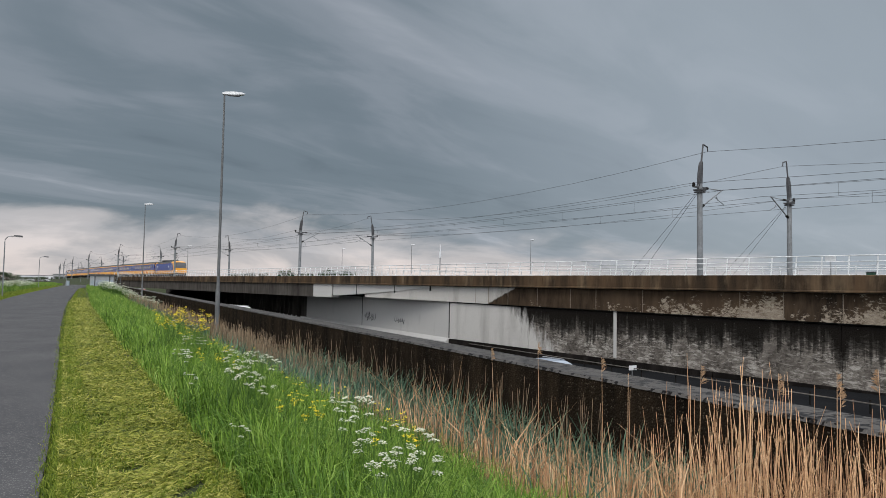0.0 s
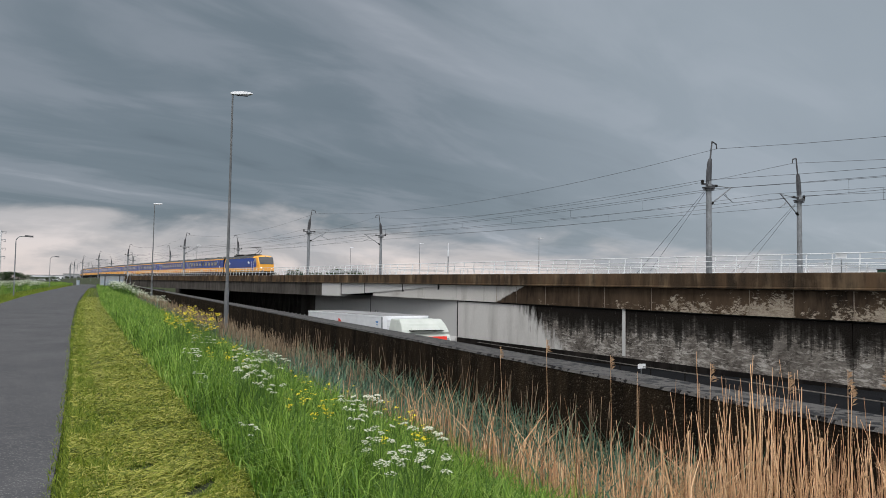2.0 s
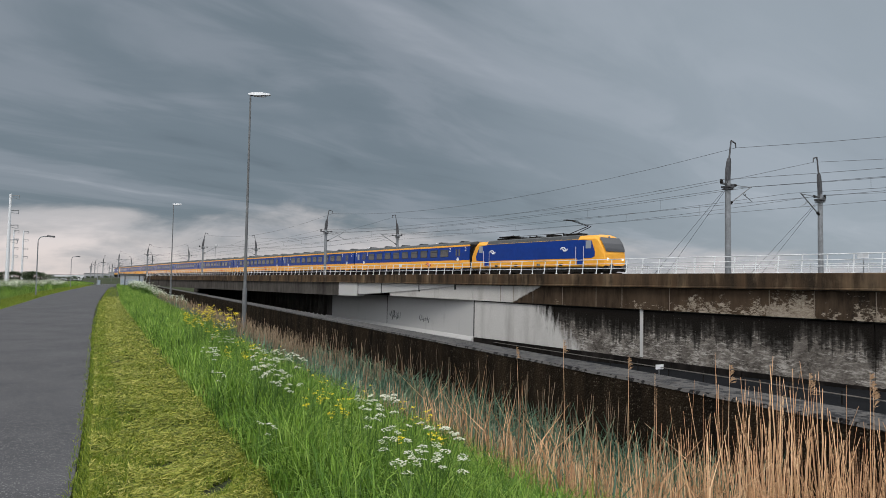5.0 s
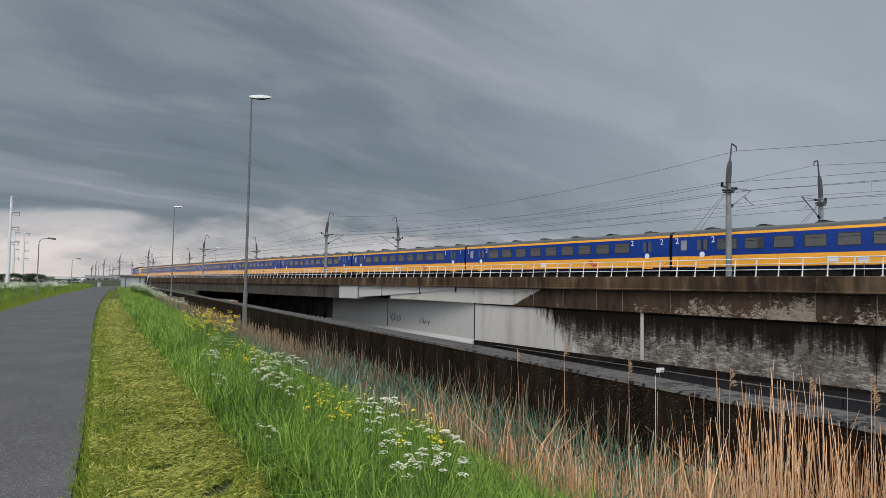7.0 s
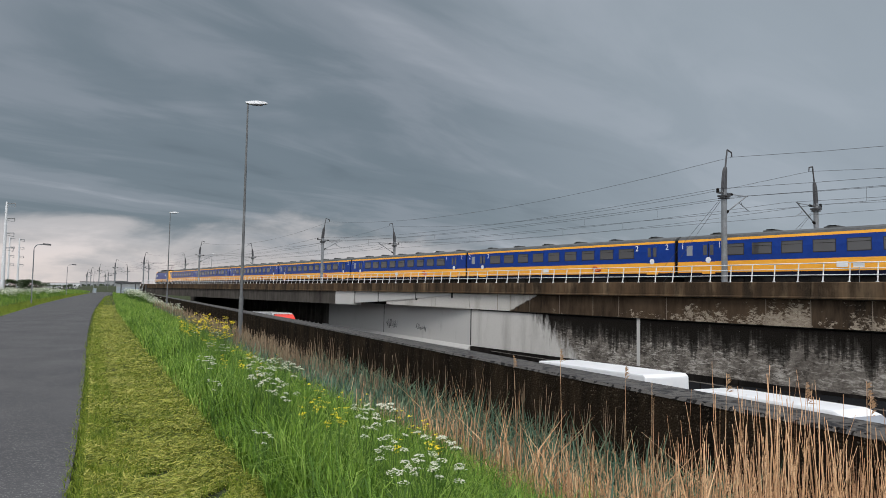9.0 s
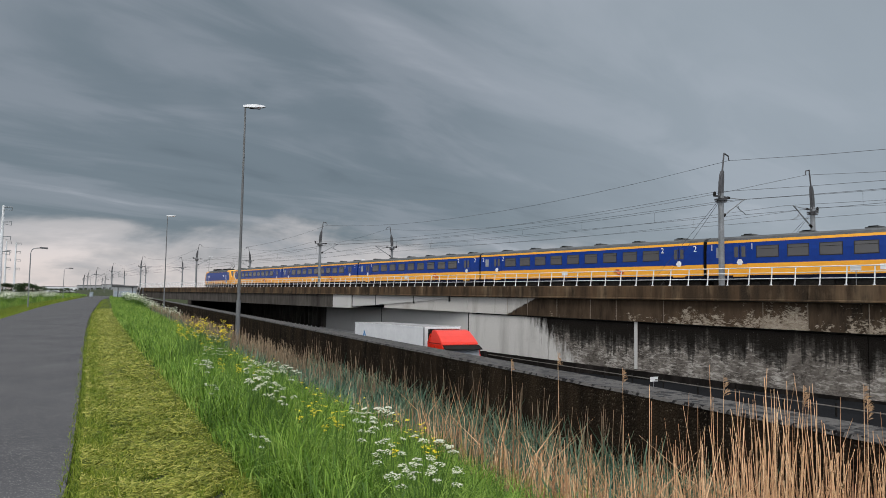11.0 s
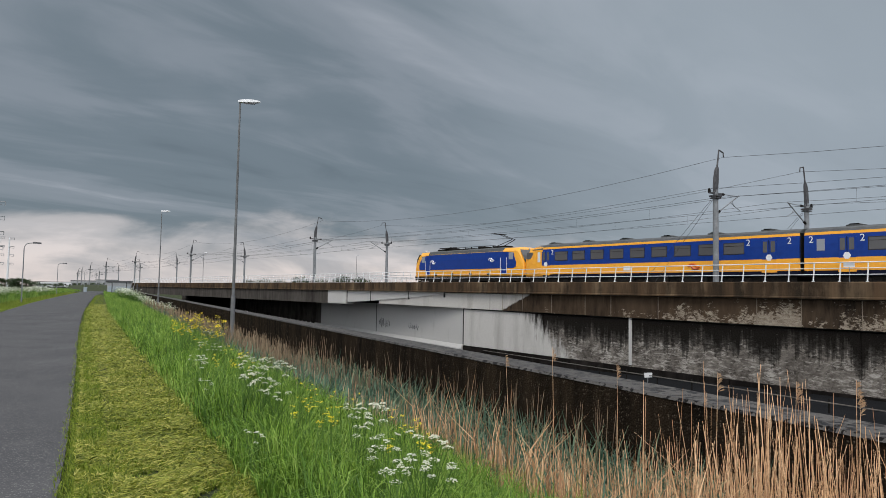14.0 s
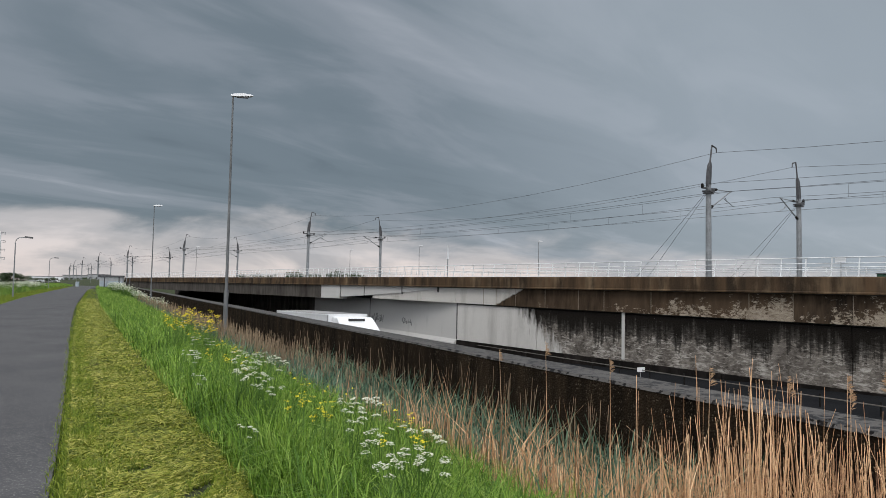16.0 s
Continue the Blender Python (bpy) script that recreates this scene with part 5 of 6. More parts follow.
        part("hatch_gap", MB().box((15.98, 0, 3.38), (0.5, 1.7, 0.03)), M["under"], t_)
        part("marker_lamp", MB().ball((16.62, -1.3, 2.3), 0.15, 8, (0.8, 0.8, 1.3)), M["red"], t_, "red mirror housing")
        script_line(t_, 2.05, 3.16, (0.5, 0.55, 1.1, 0.4), 0.36, -1.292, M["logo_grey"], 4)
        part("lettering", text_mesh("Zwaagdijk", 0.46, side_face(-1, 3.65, 1.287, 2.84), M["logo_grey"]), None, t_)
        part("maker_mark", MB().box((12.95, -1.285, 3.68), (0.34, 0.012, 0.08)).box((12.98, -1.285, 3.54), (0.24, 0.012, 0.035)), M["logo_blue"], t_)
        for i in range(9):
            part("grille_slat", MB().box((14.03, -1.06, 1.9 + 0.2 * i), (0.2, 0.12, 0.05)), M["lamp_white"], t_)
        arc_ = MB()
        pts = [(6.6 - 0.9 * math.cos(a), -1.286, 2.75 + 0.95 * math.sin(a)) for a in np.linspace(1.57, 2.9, 9)]
        arc_.loft([[(p[0], -1.28, p[2]), (p[0] + 0.02, -1.288, p[2]), (p[0] * 0.94 + 6.6 * 0.06 + 0.0, -1.288, p[2] - 0.28), (p[0] * 0.94 + 6.6 * 0.06, -1.28, p[2] - 0.28)] for p in pts])
        part("emblem_arc", arc_, M["red"], t_, "red curved emblem")
    elif style == "red":
        for i in range(4):
            x, z = 1.55 + 0.21 * i, 2.62 + 0.24 * i
            q_ = [(x, z), (x + 0.13, z + 0.15), (x + 1.68 - 0.02 * i, z + 0.15 - 1.72), (x + 1.55 - 0.02 * i, z - 1.72)]
            part("emblem_bar", MB().loft([[(a, -1.28, b) for a, b in q_], [(a, -1.288, b) for a, b in q_]]), M["logo_blue"], t_, "blue slanting emblem bar")
        q_ = [(3.0, 1.55), (3.3, 1.85), (3.8, 1.4), (3.5, 1.25)]
        part("emblem_bar", MB().loft([[(a, -1.28, b) for a, b in q_], [(a, -1.288, b) for a, b in q_]]), M["logo_blue"], t_)
        for i in range(6):
            x = 0.62 + 0.52 * i
            part("lettering_bar", MB().box((x - 0.17, -1.29, 2.3), (0.055, 0.012, 0.44)).box((x + 0.17, -1.29, 2.3), (0.055, 0.012, 0.44)).box((x, -1.29, 2.5), (0.3, 0.01, 0.05)).box((x, -1.29, 2.1), (0.3, 0.01, 0.05)), M["logo_dark"], t_)
    else:
        part("front_light_box", MB().box((15.3, 0, 3.70), (0.12, 1.0, 0.14)), M["glass"], t_)
    for y in (-0.9, 0.9):
        part("headlight", MB().box((16.56, y, 0.75), (0.08, 0.4, 0.2)), M["lamp_white"], t_)
    return t_


def build_car(label, paint, L_, H_, hood, name="car", rails=False):
    c = thing(name, Matrix.Identity(4), label, "car" if name == "car" else "van", "cars on the motorway")
    body = [(0.0, 0.45), (0.05, 0.95), (0.12, H_ * 0.58), (L_ - hood, H_ * 0.6), (L_ - 0.25, H_ * 0.5), (L_, 0.7), (L_, 0.35), (0.1, 0.3)]
    part("body", prism(body, 1.85, 1.8), paint, c, bevel=0.05)
    cab = [(0.1, H_ * 0.57), (0.22, H_ * 0.9), (0.5, H_ * 0.985), (1.6, H_), (L_ - hood - 1.15, H_ * 0.985), (L_ - hood - 0.75, H_ * 0.93), (L_ - hood + 0.15, H_ * 0.59)]
    part("cabin", prism(cab, 1.78, 1.42), paint, c, bevel=0.06)
    part("windscreen", MB().loft([[(L_ - hood - 0.68, -0.62, H_ * 0.93), (L_ - hood - 0.68, 0.62, H_ * 0.93)], [(L_ - hood + 0.17, -0.76, H_ * 0.61), (L_ - hood + 0.17, 0.76, H_ * 0.61)]], closed=False), M["lamp_glass"], c)
    for sgn in (-1, 1):
        for x0, x1 in ((0.5, 1.6), (1.7, 2.6), (2.7, L_ - hood - 0.5)):
            part("side_window", MB().loft([[(x, sgn * 0.885, H_ * 0.62), (x, sgn * 0.77, H_ * 0.9)] for x in (x0, x1)], closed=False), M["glass"], c)
        if rails:
            part("roof_rail", MB().rod((0.5, sgn * 0.6, H_ + 0.04), (L_ - hood - 1.2, sgn * 0.6, H_ + 0.03), 0.025), M["chrome_grey"], c)
        wheel(c, 0.85, sgn * 0.82, 0.33, 0.22), wheel(c, L_ - 0.9, sgn * 0.82, 0.33, 0.22)
        part("headlight", MB().box((L_ - 0.08, sgn * 0.65, 0.72), (0.2, 0.35, 0.16)), M["lamp_white"], c)
    return c


M["logo_grey"] = mat("grey_lettering", (0.16, 0.17, 0.19), 0.5)
truck_a = build_truck("white box trailer truck with pale cab and red stripe", M["cream"], "stripe")
truck_b = build_truck("white refrigerated trailer truck with bright red cab", M["red"], "red")
truck_c = build_truck("plain white trailer truck with white cab", M["white"], "plain")
car_a = build_car("silver-blue people carrier with roof rails on the motorway", M["car_silver"], 4.6, 1.92, 0.95, rails=True)
car_b = build_car("pale silver hatchback on the motorway", M["white"], 4.6, 1.74, 1.1)
van = build_car("white delivery van towing a box trailer", M["white"], 7.4, 2.45, 0.8, name="van")
box_tr = thing("box_trailer", Matrix.Identity(4), "white enclosed box trailer towed by a van", "trailer")
part("body", prism([(0, 0.5), (0, 2.6), (0.12, 2.7), (6.8, 2.7), (6.95, 2.6), (6.95, 0.5)], 2.1, 2.0), M["white"], box_tr, bevel=0.06)
part("drawbar", MB().box((7.5, 0, 0.5), (1.1, 0.2, 0.12)), M["under"], box_tr)
for x in (2.4, 3.2):
    wheel(box_tr, x, -0.95, 0.33, 0.22), wheel(box_tr, x, 0.95, 0.33, 0.22)


def road_pose(l, n):
    """Pose of a vehicle whose tail is at l, driving towards smaller l."""
    slope = math.atan(0.0195) if -60 < l < 105 else 0.0
    return Matrix.Translation(rd(l, n, road_z(l, n) + 0.03)) @ Matrix.Rotation(RH - math.pi / 2, 4, "Z") @ Matrix.Rotation(-slope, 4, "Y")
# ---- plants ----
rng = np.random.default_rng(7)


def foliage(name, stops, rough=0.55, trans=0.3, big=0.6):
    """Blade material: colour by single blade, drifting over the ground; thin, so light comes through."""
    m = mat(name, stops[0][1], rough, spec=0.3)
    n = N(m)
    rnd = n.t.nodes.new("ShaderNodeNewGeometry").outputs["Random Per Island"]
    drift = n.noise(n.pos(), big, 3, 0.5)
    f = n.math("ADD", n.math("MULTIPLY", rnd, 0.7), n.math("MULTIPLY", n.ramp(drift, [(0.3, 0.0), (0.7, 1.0)]), 0.3))
    c = n.ramp(f, stops)
    n.color(c)
    tr = n.t.nodes.new("ShaderNodeBsdfTranslucent")
    n.t.links.new(c, tr.inputs[0])
    mx = n.t.nodes.new("ShaderNodeMixShader")
    mx.inputs[0].default_value = trans
    out = n.t.nodes["Material Output"]
    n.t.links.new(n.b.outputs[0], mx.inputs[1])
    n.t.links.new(tr.outputs[0], mx.inputs[2])
    n.t.links.new(mx.outputs[0], out.inputs[0])
    return m


def tri_mesh(name, verts, tris, material):
    me = bpy.data.meshes.new(name)
    nt = len(tris)
    me.vertices.add(len(verts))
    me.vertices.foreach_set("co", np.ascontiguousarray(verts, dtype=np.float32).ravel())
    me.loops.add(3 * nt)
    me.loops.foreach_set("vertex_index", np.ascontiguousarray(tris, dtype=np.int32).ravel())
    me.polygons.add(nt)
    me.polygons.foreach_set("loop_start", np.arange(nt, dtype=np.int32) * 3)
    me.update(calc_edges=True)
    me.materials.append(material)
    return me


def blades(l, n, z, h, w, bend, tilt=None, droop=0.0):
    """Blades rooted at (l, n, z): two bent segments each, 3 triangles."""
    k = len(l)
    base = np.stack([E_.x * l + N_.x * n, E_.y * l + N_.y * n, z], 1)
    az = rng.uniform(0, 2 * np.pi, k)
    side = np.stack([np.cos(az), np.sin(az), np.zeros(k)], 1) * (w / 2)[:, None]
    az2 = rng.uniform(0, 2 * np.pi, k)
    out = np.stack([np.cos(az2), np.sin(az2), np.zeros(k)], 1)
    lean = bend * h
    up = np.array([0, 0, 1.0])
    mid = base + up * (h * 0.55)[:, None] + out * (lean * 0.3)[:, None]
    tip = base + up * (h * (1.0 - droop * bend))[:, None] + out * lean[:, None]
    verts = np.stack([base - side, base + side, mid + side * 0.8, mid - side * 0.8, tip], 1).reshape(-1, 3)
    o = np.arange(k)[:, None] * 5
    tris = np.concatenate([o + np.array([0, 1, 2]), o + np.array([0, 2, 3]), o + np.array([3, 2, 4])], 0)
    return verts, tris


def near_first(k, l0, l1, power=1.6):
    """Distances that thin out with range."""
    u = rng.random(k)
    q_ = 1 - power
    return (l0 ** q_ + u * (l1 ** q_ - l0 ** q_)) ** (1 / q_)


gz = np.vectorize(ground_z)
M["g_tall"] = foliage("tall_grass", [(0.0, (0.022, 0.055, 0.008)), (0.35, (0.10, 0.205, 0.024)), (0.7, (0.25, 0.40, 0.06)), (1.0, (0.47, 0.60, 0.17))])
M["g_mown"] = foliage("mown_grass", [(0.0, (0.04, 0.075, 0.008)), (0.4, (0.14, 0.21, 0.019)), (0.75, (0.28, 0.34, 0.04)), (1.0, (0.44, 0.44, 0.11))], big=2.0)
M["g_clip"] = foliage("grass_clippings", [(0.0, (0.035, 0.055, 0.008)), (0.35, (0.19, 0.23, 0.03)), (0.7, (0.43, 0.43, 0.08)), (1.0, (0.62, 0.55, 0.19))], big=1.2)
M["reed_dry"] = foliage("dry_reed", [(0.0, (0.11, 0.055, 0.030)), (0.3, (0.40, 0.22, 0.112)), (0.65, (0.70, 0.435, 0.24)), (1.0, (0.88, 0.64, 0.41))], trans=0.15)
M["reed_pink"] = foliage("old_reed", [(0.0, (0.075, 0.05, 0.03)), (0.5, (0.205, 0.145, 0.088)), (1.0, (0.39, 0.30, 0.195))], trans=0.15)
M["cattail"] = foliage("cattail_leaf", [(0.0, (0.012, 0.038, 0.024)), (0.40, (0.062, 0.128, 0.085)), (0.75, (0.16, 0.255, 0.17)), (1.0, (0.32, 0.41, 0.23))], trans=0.2)
M["plume"] = foliage("reed_plume", [(0.0, (0.24, 0.14, 0.08)), (1.0, (0.46, 0.31, 0.18))], trans=0.2)
M["petal_white"] = foliage("white_florets", [(0.0, (0.62, 0.65, 0.50)), (1.0, (0.86, 0.87, 0.76))], trans=0.2)
M["petal_yellow"] = foliage("yellow_petals", [(0.0, (0.78, 0.60, 0.012)), (1.0, (0.90, 0.77, 0.03))], trans=0.25)
M["stem"] = foliage("green_stems", [(0.0, (0.05, 0.12, 0.02)), (1.0, (0.13, 0.24, 0.05))])
M["leaf_dark"] = foliage("far_leaves", [(0.0, (0.012, 0.028, 0.008)), (1.0, (0.05, 0.085, 0.022))], trans=0.15)


def stuff(name, parts_, material, label, category):
    vs, ts, o = [], [], 0
    for v, t in parts_:
        vs.append(v), ts.append(t + o)
        o += len(v)
    ob = new(name, tri_mesh(name, np.concatenate(vs), np.concatenate(ts), material))
    return tagged(ob, label, category, kind="stuff")


def grow(k, l0, l1, n0, n1, h0, h1, w, bend, power=1.6, droop=0.4, wide_far=0.03, fn=None, lead=None):
    """Blades on a strip; lead leans the strip's start over with the path."""
    l = near_first(k, l0, l1, power)
    u = rng.random(k)
    n = n0 + (n1 - n0) * u
    if lead == "strip":
        n = n + verge_shift(l)
    elif lead == "edge":
        n = n + verge_shift(l) * (1 - u)
    elif lead == "left":
        n = n + path_left(l)
    h = rng.uniform(h0, h1, k)
    if fn is not None:
        keep, hk = fn(l, n)
        l, n, h = l[keep], n[keep], (h * hk)[keep]
    wd = w * rng.uniform(0.6, 1.3, len(l)) * (1 + l * wide_far)
    return blades(l, n, gz(l, n), h, wd, bend * rng.uniform(0.2, 1.4, len(l)), droop=droop)


def clump(l, n, sc, seed):
    return 0.5 + 0.5 * np.sin(l * sc * 1.3 + seed + 1.7 * np.sin(n * sc * 1.1)) * np.cos(n * sc * 1.7 - seed + np.sin(l * sc * 0.6))


def stalks(l, n, h, r, lean, snap=0.0):
    """Straight three-sided reed stems with blunt broken tops; some snap over part of the way up."""
    k = len(l)
    base = np.stack([E_.x * l + N_.x * n, E_.y * l + N_.y * n, gz(l, n)], 1)
    az = rng.uniform(0, 2 * np.pi, k)
    tilt = np.abs(rng.normal(0, lean, k))
    axis = np.stack([np.cos(az) * tilt, np.sin(az) * tilt, np.ones(k)], 1)
    mid = base + axis * (h * 0.62)[:, None]
    kink = np.stack([rng.normal(0, 0.05, k), rng.normal(0, 0.05, k), np.ones(k)], 1) + axis * np.array([1, 1, 0])
    over = rng.random(k) < snap
    kink[over] = np.stack([rng.normal(0, 0.9, over.sum()), rng.normal(0, 0.9, over.sum()), rng.uniform(-0.5, 0.5, over.sum())], 1)
    tip = mid + kink * (h * 0.38)[:, None]
    rings_ = []
    for p, q in ((base, 1.0), (mid, 0.9), (tip, 0.6)):
        for j in range(3):
            w = 2 * np.pi * j / 3 + az
            rings_.append(p + np.stack([np.cos(w), np.sin(w), 0 * w], 1) * (r * q)[:, None])
    verts = np.stack(rings_, 1).reshape(-1, 3)
    o = np.arange(k)[:, None] * 9
    tris = []
    for lev in (0, 3):
        for j in range(3):
            a, b = lev + j, lev + (j + 1) % 3
            tris += [o + np.array([a, b, b + 3]), o + np.array([a, b + 3, a + 3])]
    tris.append(o + np.array([6, 7, 8]))
    return verts, np.concatenate(tris, 0)


def reed_bed(k, l0, l1, n0, n1, h0, h1, r, lean, fn=None, snap=0.06, power=1.05):
    l, n, h = near_first(k, l0, l1, power), rng.uniform(n0, n1, k), rng.uniform(h0, h1, k)
    if fn is not None:
        keep, hk = fn(l, n)
        l, n, h = l[keep], n[keep], (h * hk)[keep]
    return stalks(l, n, h, r * rng.uniform(0.6, 1.25, len(l)) * (1 + 0.02 * l), lean, snap)


# mown strip
def swath(l, n):
    """Ragged rows of cuttings across the strip."""
    return clump(l, n, 2.4, 1) * 0.6 + 0.4 * (0.5 + 0.5 * np.sin(l * 7.0 + 2.5 * np.sin(n * 4.0 + l)))


stuff("mown_grass", [grow(56000, 3.8, 150, -0.22, 1.24, 0.03, 0.085, 0.0075, 0.7, 1.7, fn=lambda l, n: (swath(l, n) > 0.1, 0.7 + 0.6 * clump(l, n, 2.0, 4)), lead="strip"),
                     grow(22000, 3.8, 110, -0.20, 0.12, 0.06, 0.17, 0.0075, 0.6, 1.7, fn=lambda l, n: (clump(l, n, 4.0, 2) > 0.2, 0.7 + 0.6 * clump(l, n, 3.0, 4)), lead="strip"),
                     grow(14000, 3.8, 60, -0.3, 0.6, 0.05, 0.13, 0.007, 0.6, 1.7, fn=lambda l, n: (rng.random(len(l)) < 1.1 - (n + 0.3) * 1.3, 1.0 + 0 * l), lead="strip"),
                     grow(30000, 30, 200, -1.7, 0.05, 0.05, 0.14, 0.012, 0.6, 1.3, lead="left")], M["g_mown"], "freshly mown yellow-green grass strip beside the path", "grass")


def clippings(k, lift, keep_over):
    l, n = near_first(k, 3.8, 70, 1.7), rng.normal(0.5, 0.45, k).clip(-0.15, 1.25)
    ok = swath(l, n) > keep_over
    l, n = l[ok], n[ok]
    k = len(l)
    z = 0.03 + lift * rng.random(k) * (0.4 + swath(l, n))
    n = n + verge_shift(l)
    base = np.stack([E_.x * l + N_.x * n, E_.y * l + N_.y * n, z], 1)
    az = rng.normal(RH + 0.3, 1.0, k)
    dr = np.stack([np.cos(az), np.sin(az), rng.normal(0, 0.25, k)], 1) * (rng.uniform(0.025, 0.09, k) * (1 + 0.015 * l))[:, None]
    sd = np.stack([-np.sin(az), np.cos(az), rng.normal(0, 0.6, k)], 1) * (0.0034 * (1 + 0.05 * l))[:, None]
    v = np.stack([base - sd, base + sd, base + dr], 1).reshape(-1, 3)
    return v, np.arange(3 * k).reshape(-1, 3)


stuff("grass_clippings", [clippings(62000, 0.045, 0.1), clippings(30000, 0.085, 0.5)], M["g_clip"], "pale dry grass clippings scattered on the mown strip", "grass clippings")
# tall grass bank
stuff("tall_grass", [grow(44000, 2.4, 60, 1.12, 3.15, 0.28, 0.66, 0.0115, 0.6, 1.55, 0.55, fn=lambda l, n: (clump(l, n, 2.3, 2) > 0.10, (0.7 + 0.5 * clump(l, n, 1.3, 5)) * np.clip((n - 0.75 - verge_shift(l)) / 0.7, 0.5, 1)), lead="edge"),
                     grow(9000, 2.4, 40, 1.3, 3.2, 0.55, 0.85, 0.0095, 0.75, 1.55, 0.7, lead="edge"),
                     grow(34000, 30, 215, 1.15, 5.2, 0.35, 0.65, 0.010, 0.6, 1.2, 0.6, 0.014, lead="edge"),
                     grow(36000, 36, 240, -9.0, -1.7, 0.4, 0.75, 0.012, 0.6, 1.1, 0.6, 0.014, lead="left"),
                     grow(6000, 2.6, 30, 2.6, 4.1, 0.3, 0.6, 0.009, 0.5, 1.5, 0.5)], M["g_tall"], "lush tall green grass on the ditch bank", "grass")
# dry reeds: tall near stand, lower broken band further on
def near_stand(l, n):
    keep = (clump(l, n, 3.3, 3) + 0.35 * clump(l, n, 8.0, 1) > 0.55) & (rng.random(len(l)) < np.clip((9.0 - l) / 3.6, 0.0, 1.0))
    return keep, np.clip(1.0 - np.maximum(l - 4.4, 0) * 0.13, 0.5, 1.0) * (0.86 + 0.2 * clump(l, n, 2.1, 7))


def low_band(l, n):
    keep = (clump(l, n, 1.9, 6) + 0.4 * clump(l, n, 5.0, 2) > 0.5) & (rng.random(len(l)) < np.where((l > 8) & (l < 22), 0.35, 1.0))
    return keep, 0.75 + 0.4 * clump(l, n, 1.0, 2)


stuff("dry_reeds", [reed_bed(5600, 0.8, 9, 5.0, 8.0, 1.15, 2.3, 0.0043, 0.07, near_stand, 0.1), reed_bed(2600, 0.8, 8, 5.0, 8.0, 0.9, 2.45, 0.0036, 0.15, near_stand, 0.3),
                    reed_bed(1300, 0.8, 8, 3.9, 5.4, 0.5, 1.05, 0.0038, 0.13, near_stand, 0.2),
                    reed_bed(700, 4.0, 11, 3.3, 5.2, 0.4, 0.85, 0.0038, 0.1, None, 0.15),
                    reed_bed(150, 0.8, 7, 5.4, 7.9, 2.1, 2.65, 0.0036, 0.08, None, 0.03),
                    grow(3800, 0.8, 9, 3.4, 7.9, 0.5, 1.6, 0.012, 0.35, 1.05, 0.5, 0.02)], M["reed_dry"], "tall dry straw-coloured reeds standing in the ditch", "reeds")
stuff("old_reeds", [reed_bed(2600, 7, 80, 3.3, 5.6, 0.45, 0.9, 0.0048, 0.1, low_band, 0.15, 1.3),
                    reed_bed(3400, 19, 90, 3.8, 8.0, 0.8, 1.35, 0.0062, 0.07, lambda l, n: (clump(l, n, 1.2, 8) > 0.33, 1.0 + 0 * l), 0.12, 1.2),
                    reed_bed(160, 9, 30, 6.5, 8.0, 1.3, 1.9, 0.005, 0.05, None, 0.05, 1.2),
                    grow(2500, 8, 60, 3.2, 7.8, 0.4, 0.9, 0.013, 0.5, 1.3, 0.5, 0.02)], M["reed_pink"], "old broken brownish reeds along the ditch", "reeds")
stuff("cattails", [grow(9500, 6.8, 28, 3.6, 8.05, 0.85, 1.55, 0.038, 0.5, 1.4, 0.6, 0.012, lambda l, n: ((clump(l, n, 1.3, 9) > 0.16) & (n > 11.0 - 0.85 * l), np.clip(0.62 + 0.15 * (n - 4.5), 0.62, 1.1))),
                   grow(4000, 25, 75, 3.5, 8.0, 0.5, 1.0, 0.02, 0.35, 1.2, 0.4, 0.015),
                   grow(700, 3.5, 10, 3.5, 8.0, 0.6, 1.2, 0.02, 0.4, 1.2, 0.45)], M["cattail"], "blue-green cattail leaves growing in the ditch", "cattails")


def plume_reed(l, n, h, seed):
    """One tall reed with a drooping feathery head."""
    rr = random.Random(seed)
    b = rd(l, n, ground_z(l, n))
    t_ = thing("plumed_reed", Matrix.Translation(b), "tall dry reed with a feathery drooping plume", "reed", "plumed reeds by the wall")
    dx_, dy_ = rr.uniform(-0.12, 0.18), rr.uniform(-0.1, 0.1)
    part("stalk", MB().rod((0, 0, 0), (dx_ * 0.5, dy_ * 0.5, h * 0.6), 0.005, 0.004, 5).rod((dx_ * 0.5, dy_ * 0.5, h * 0.6), (dx_, dy_, h), 0.004, 0.002, 5), M["reed_dry"], t_)
    mb = MB()
    sgn = rr.choice((-1, 1, 1))
    for i in range(28):
        u = rr.random()
        p0 = Vector((dx_, dy_, h - 0.02 - 0.22 * u))
        ln = 0.04 + 0.06 * u
        d_ = Vector((sgn * rr.uniform(0.2, 0.9), rr.uniform(-0.4, 0.4), rr.uniform(0.1, 1.2))).normalized() * ln
        s_ = Vector((0.0014, 0.001, 0))
        mb.add([p0 - s_, p0 + s_, p0 + d_ * 0.6 + s_ * 1.2, p0 + d_ + Vector((sgn * 0.012, 0, -0.012))], [(0, 1, 2), (0, 2, 3)])
    part("plume", mb, M["plume"], t_)


plumes = [(l, n, h + 0.5) for l, n, h in [(9.6, 6.6, 2.25), (8.4, 6.9, 2.1), (6.3, 6.6, 2.2), (5.35, 6.7, 2.2), (4.4, 6.4, 2.35), (4.0, 6.6, 2.4), (3.6, 6.5, 2.55), (3.3, 6.2, 2.3), (4.9, 7.2, 2.1), (2.9, 6.0, 2.3), (3.75, 6.9, 2.35), (12.0, 7.2, 1.9)]]
for i, (l, n, h) in enumerate(plumes):
    plume_reed(l, n, h, i + 3)


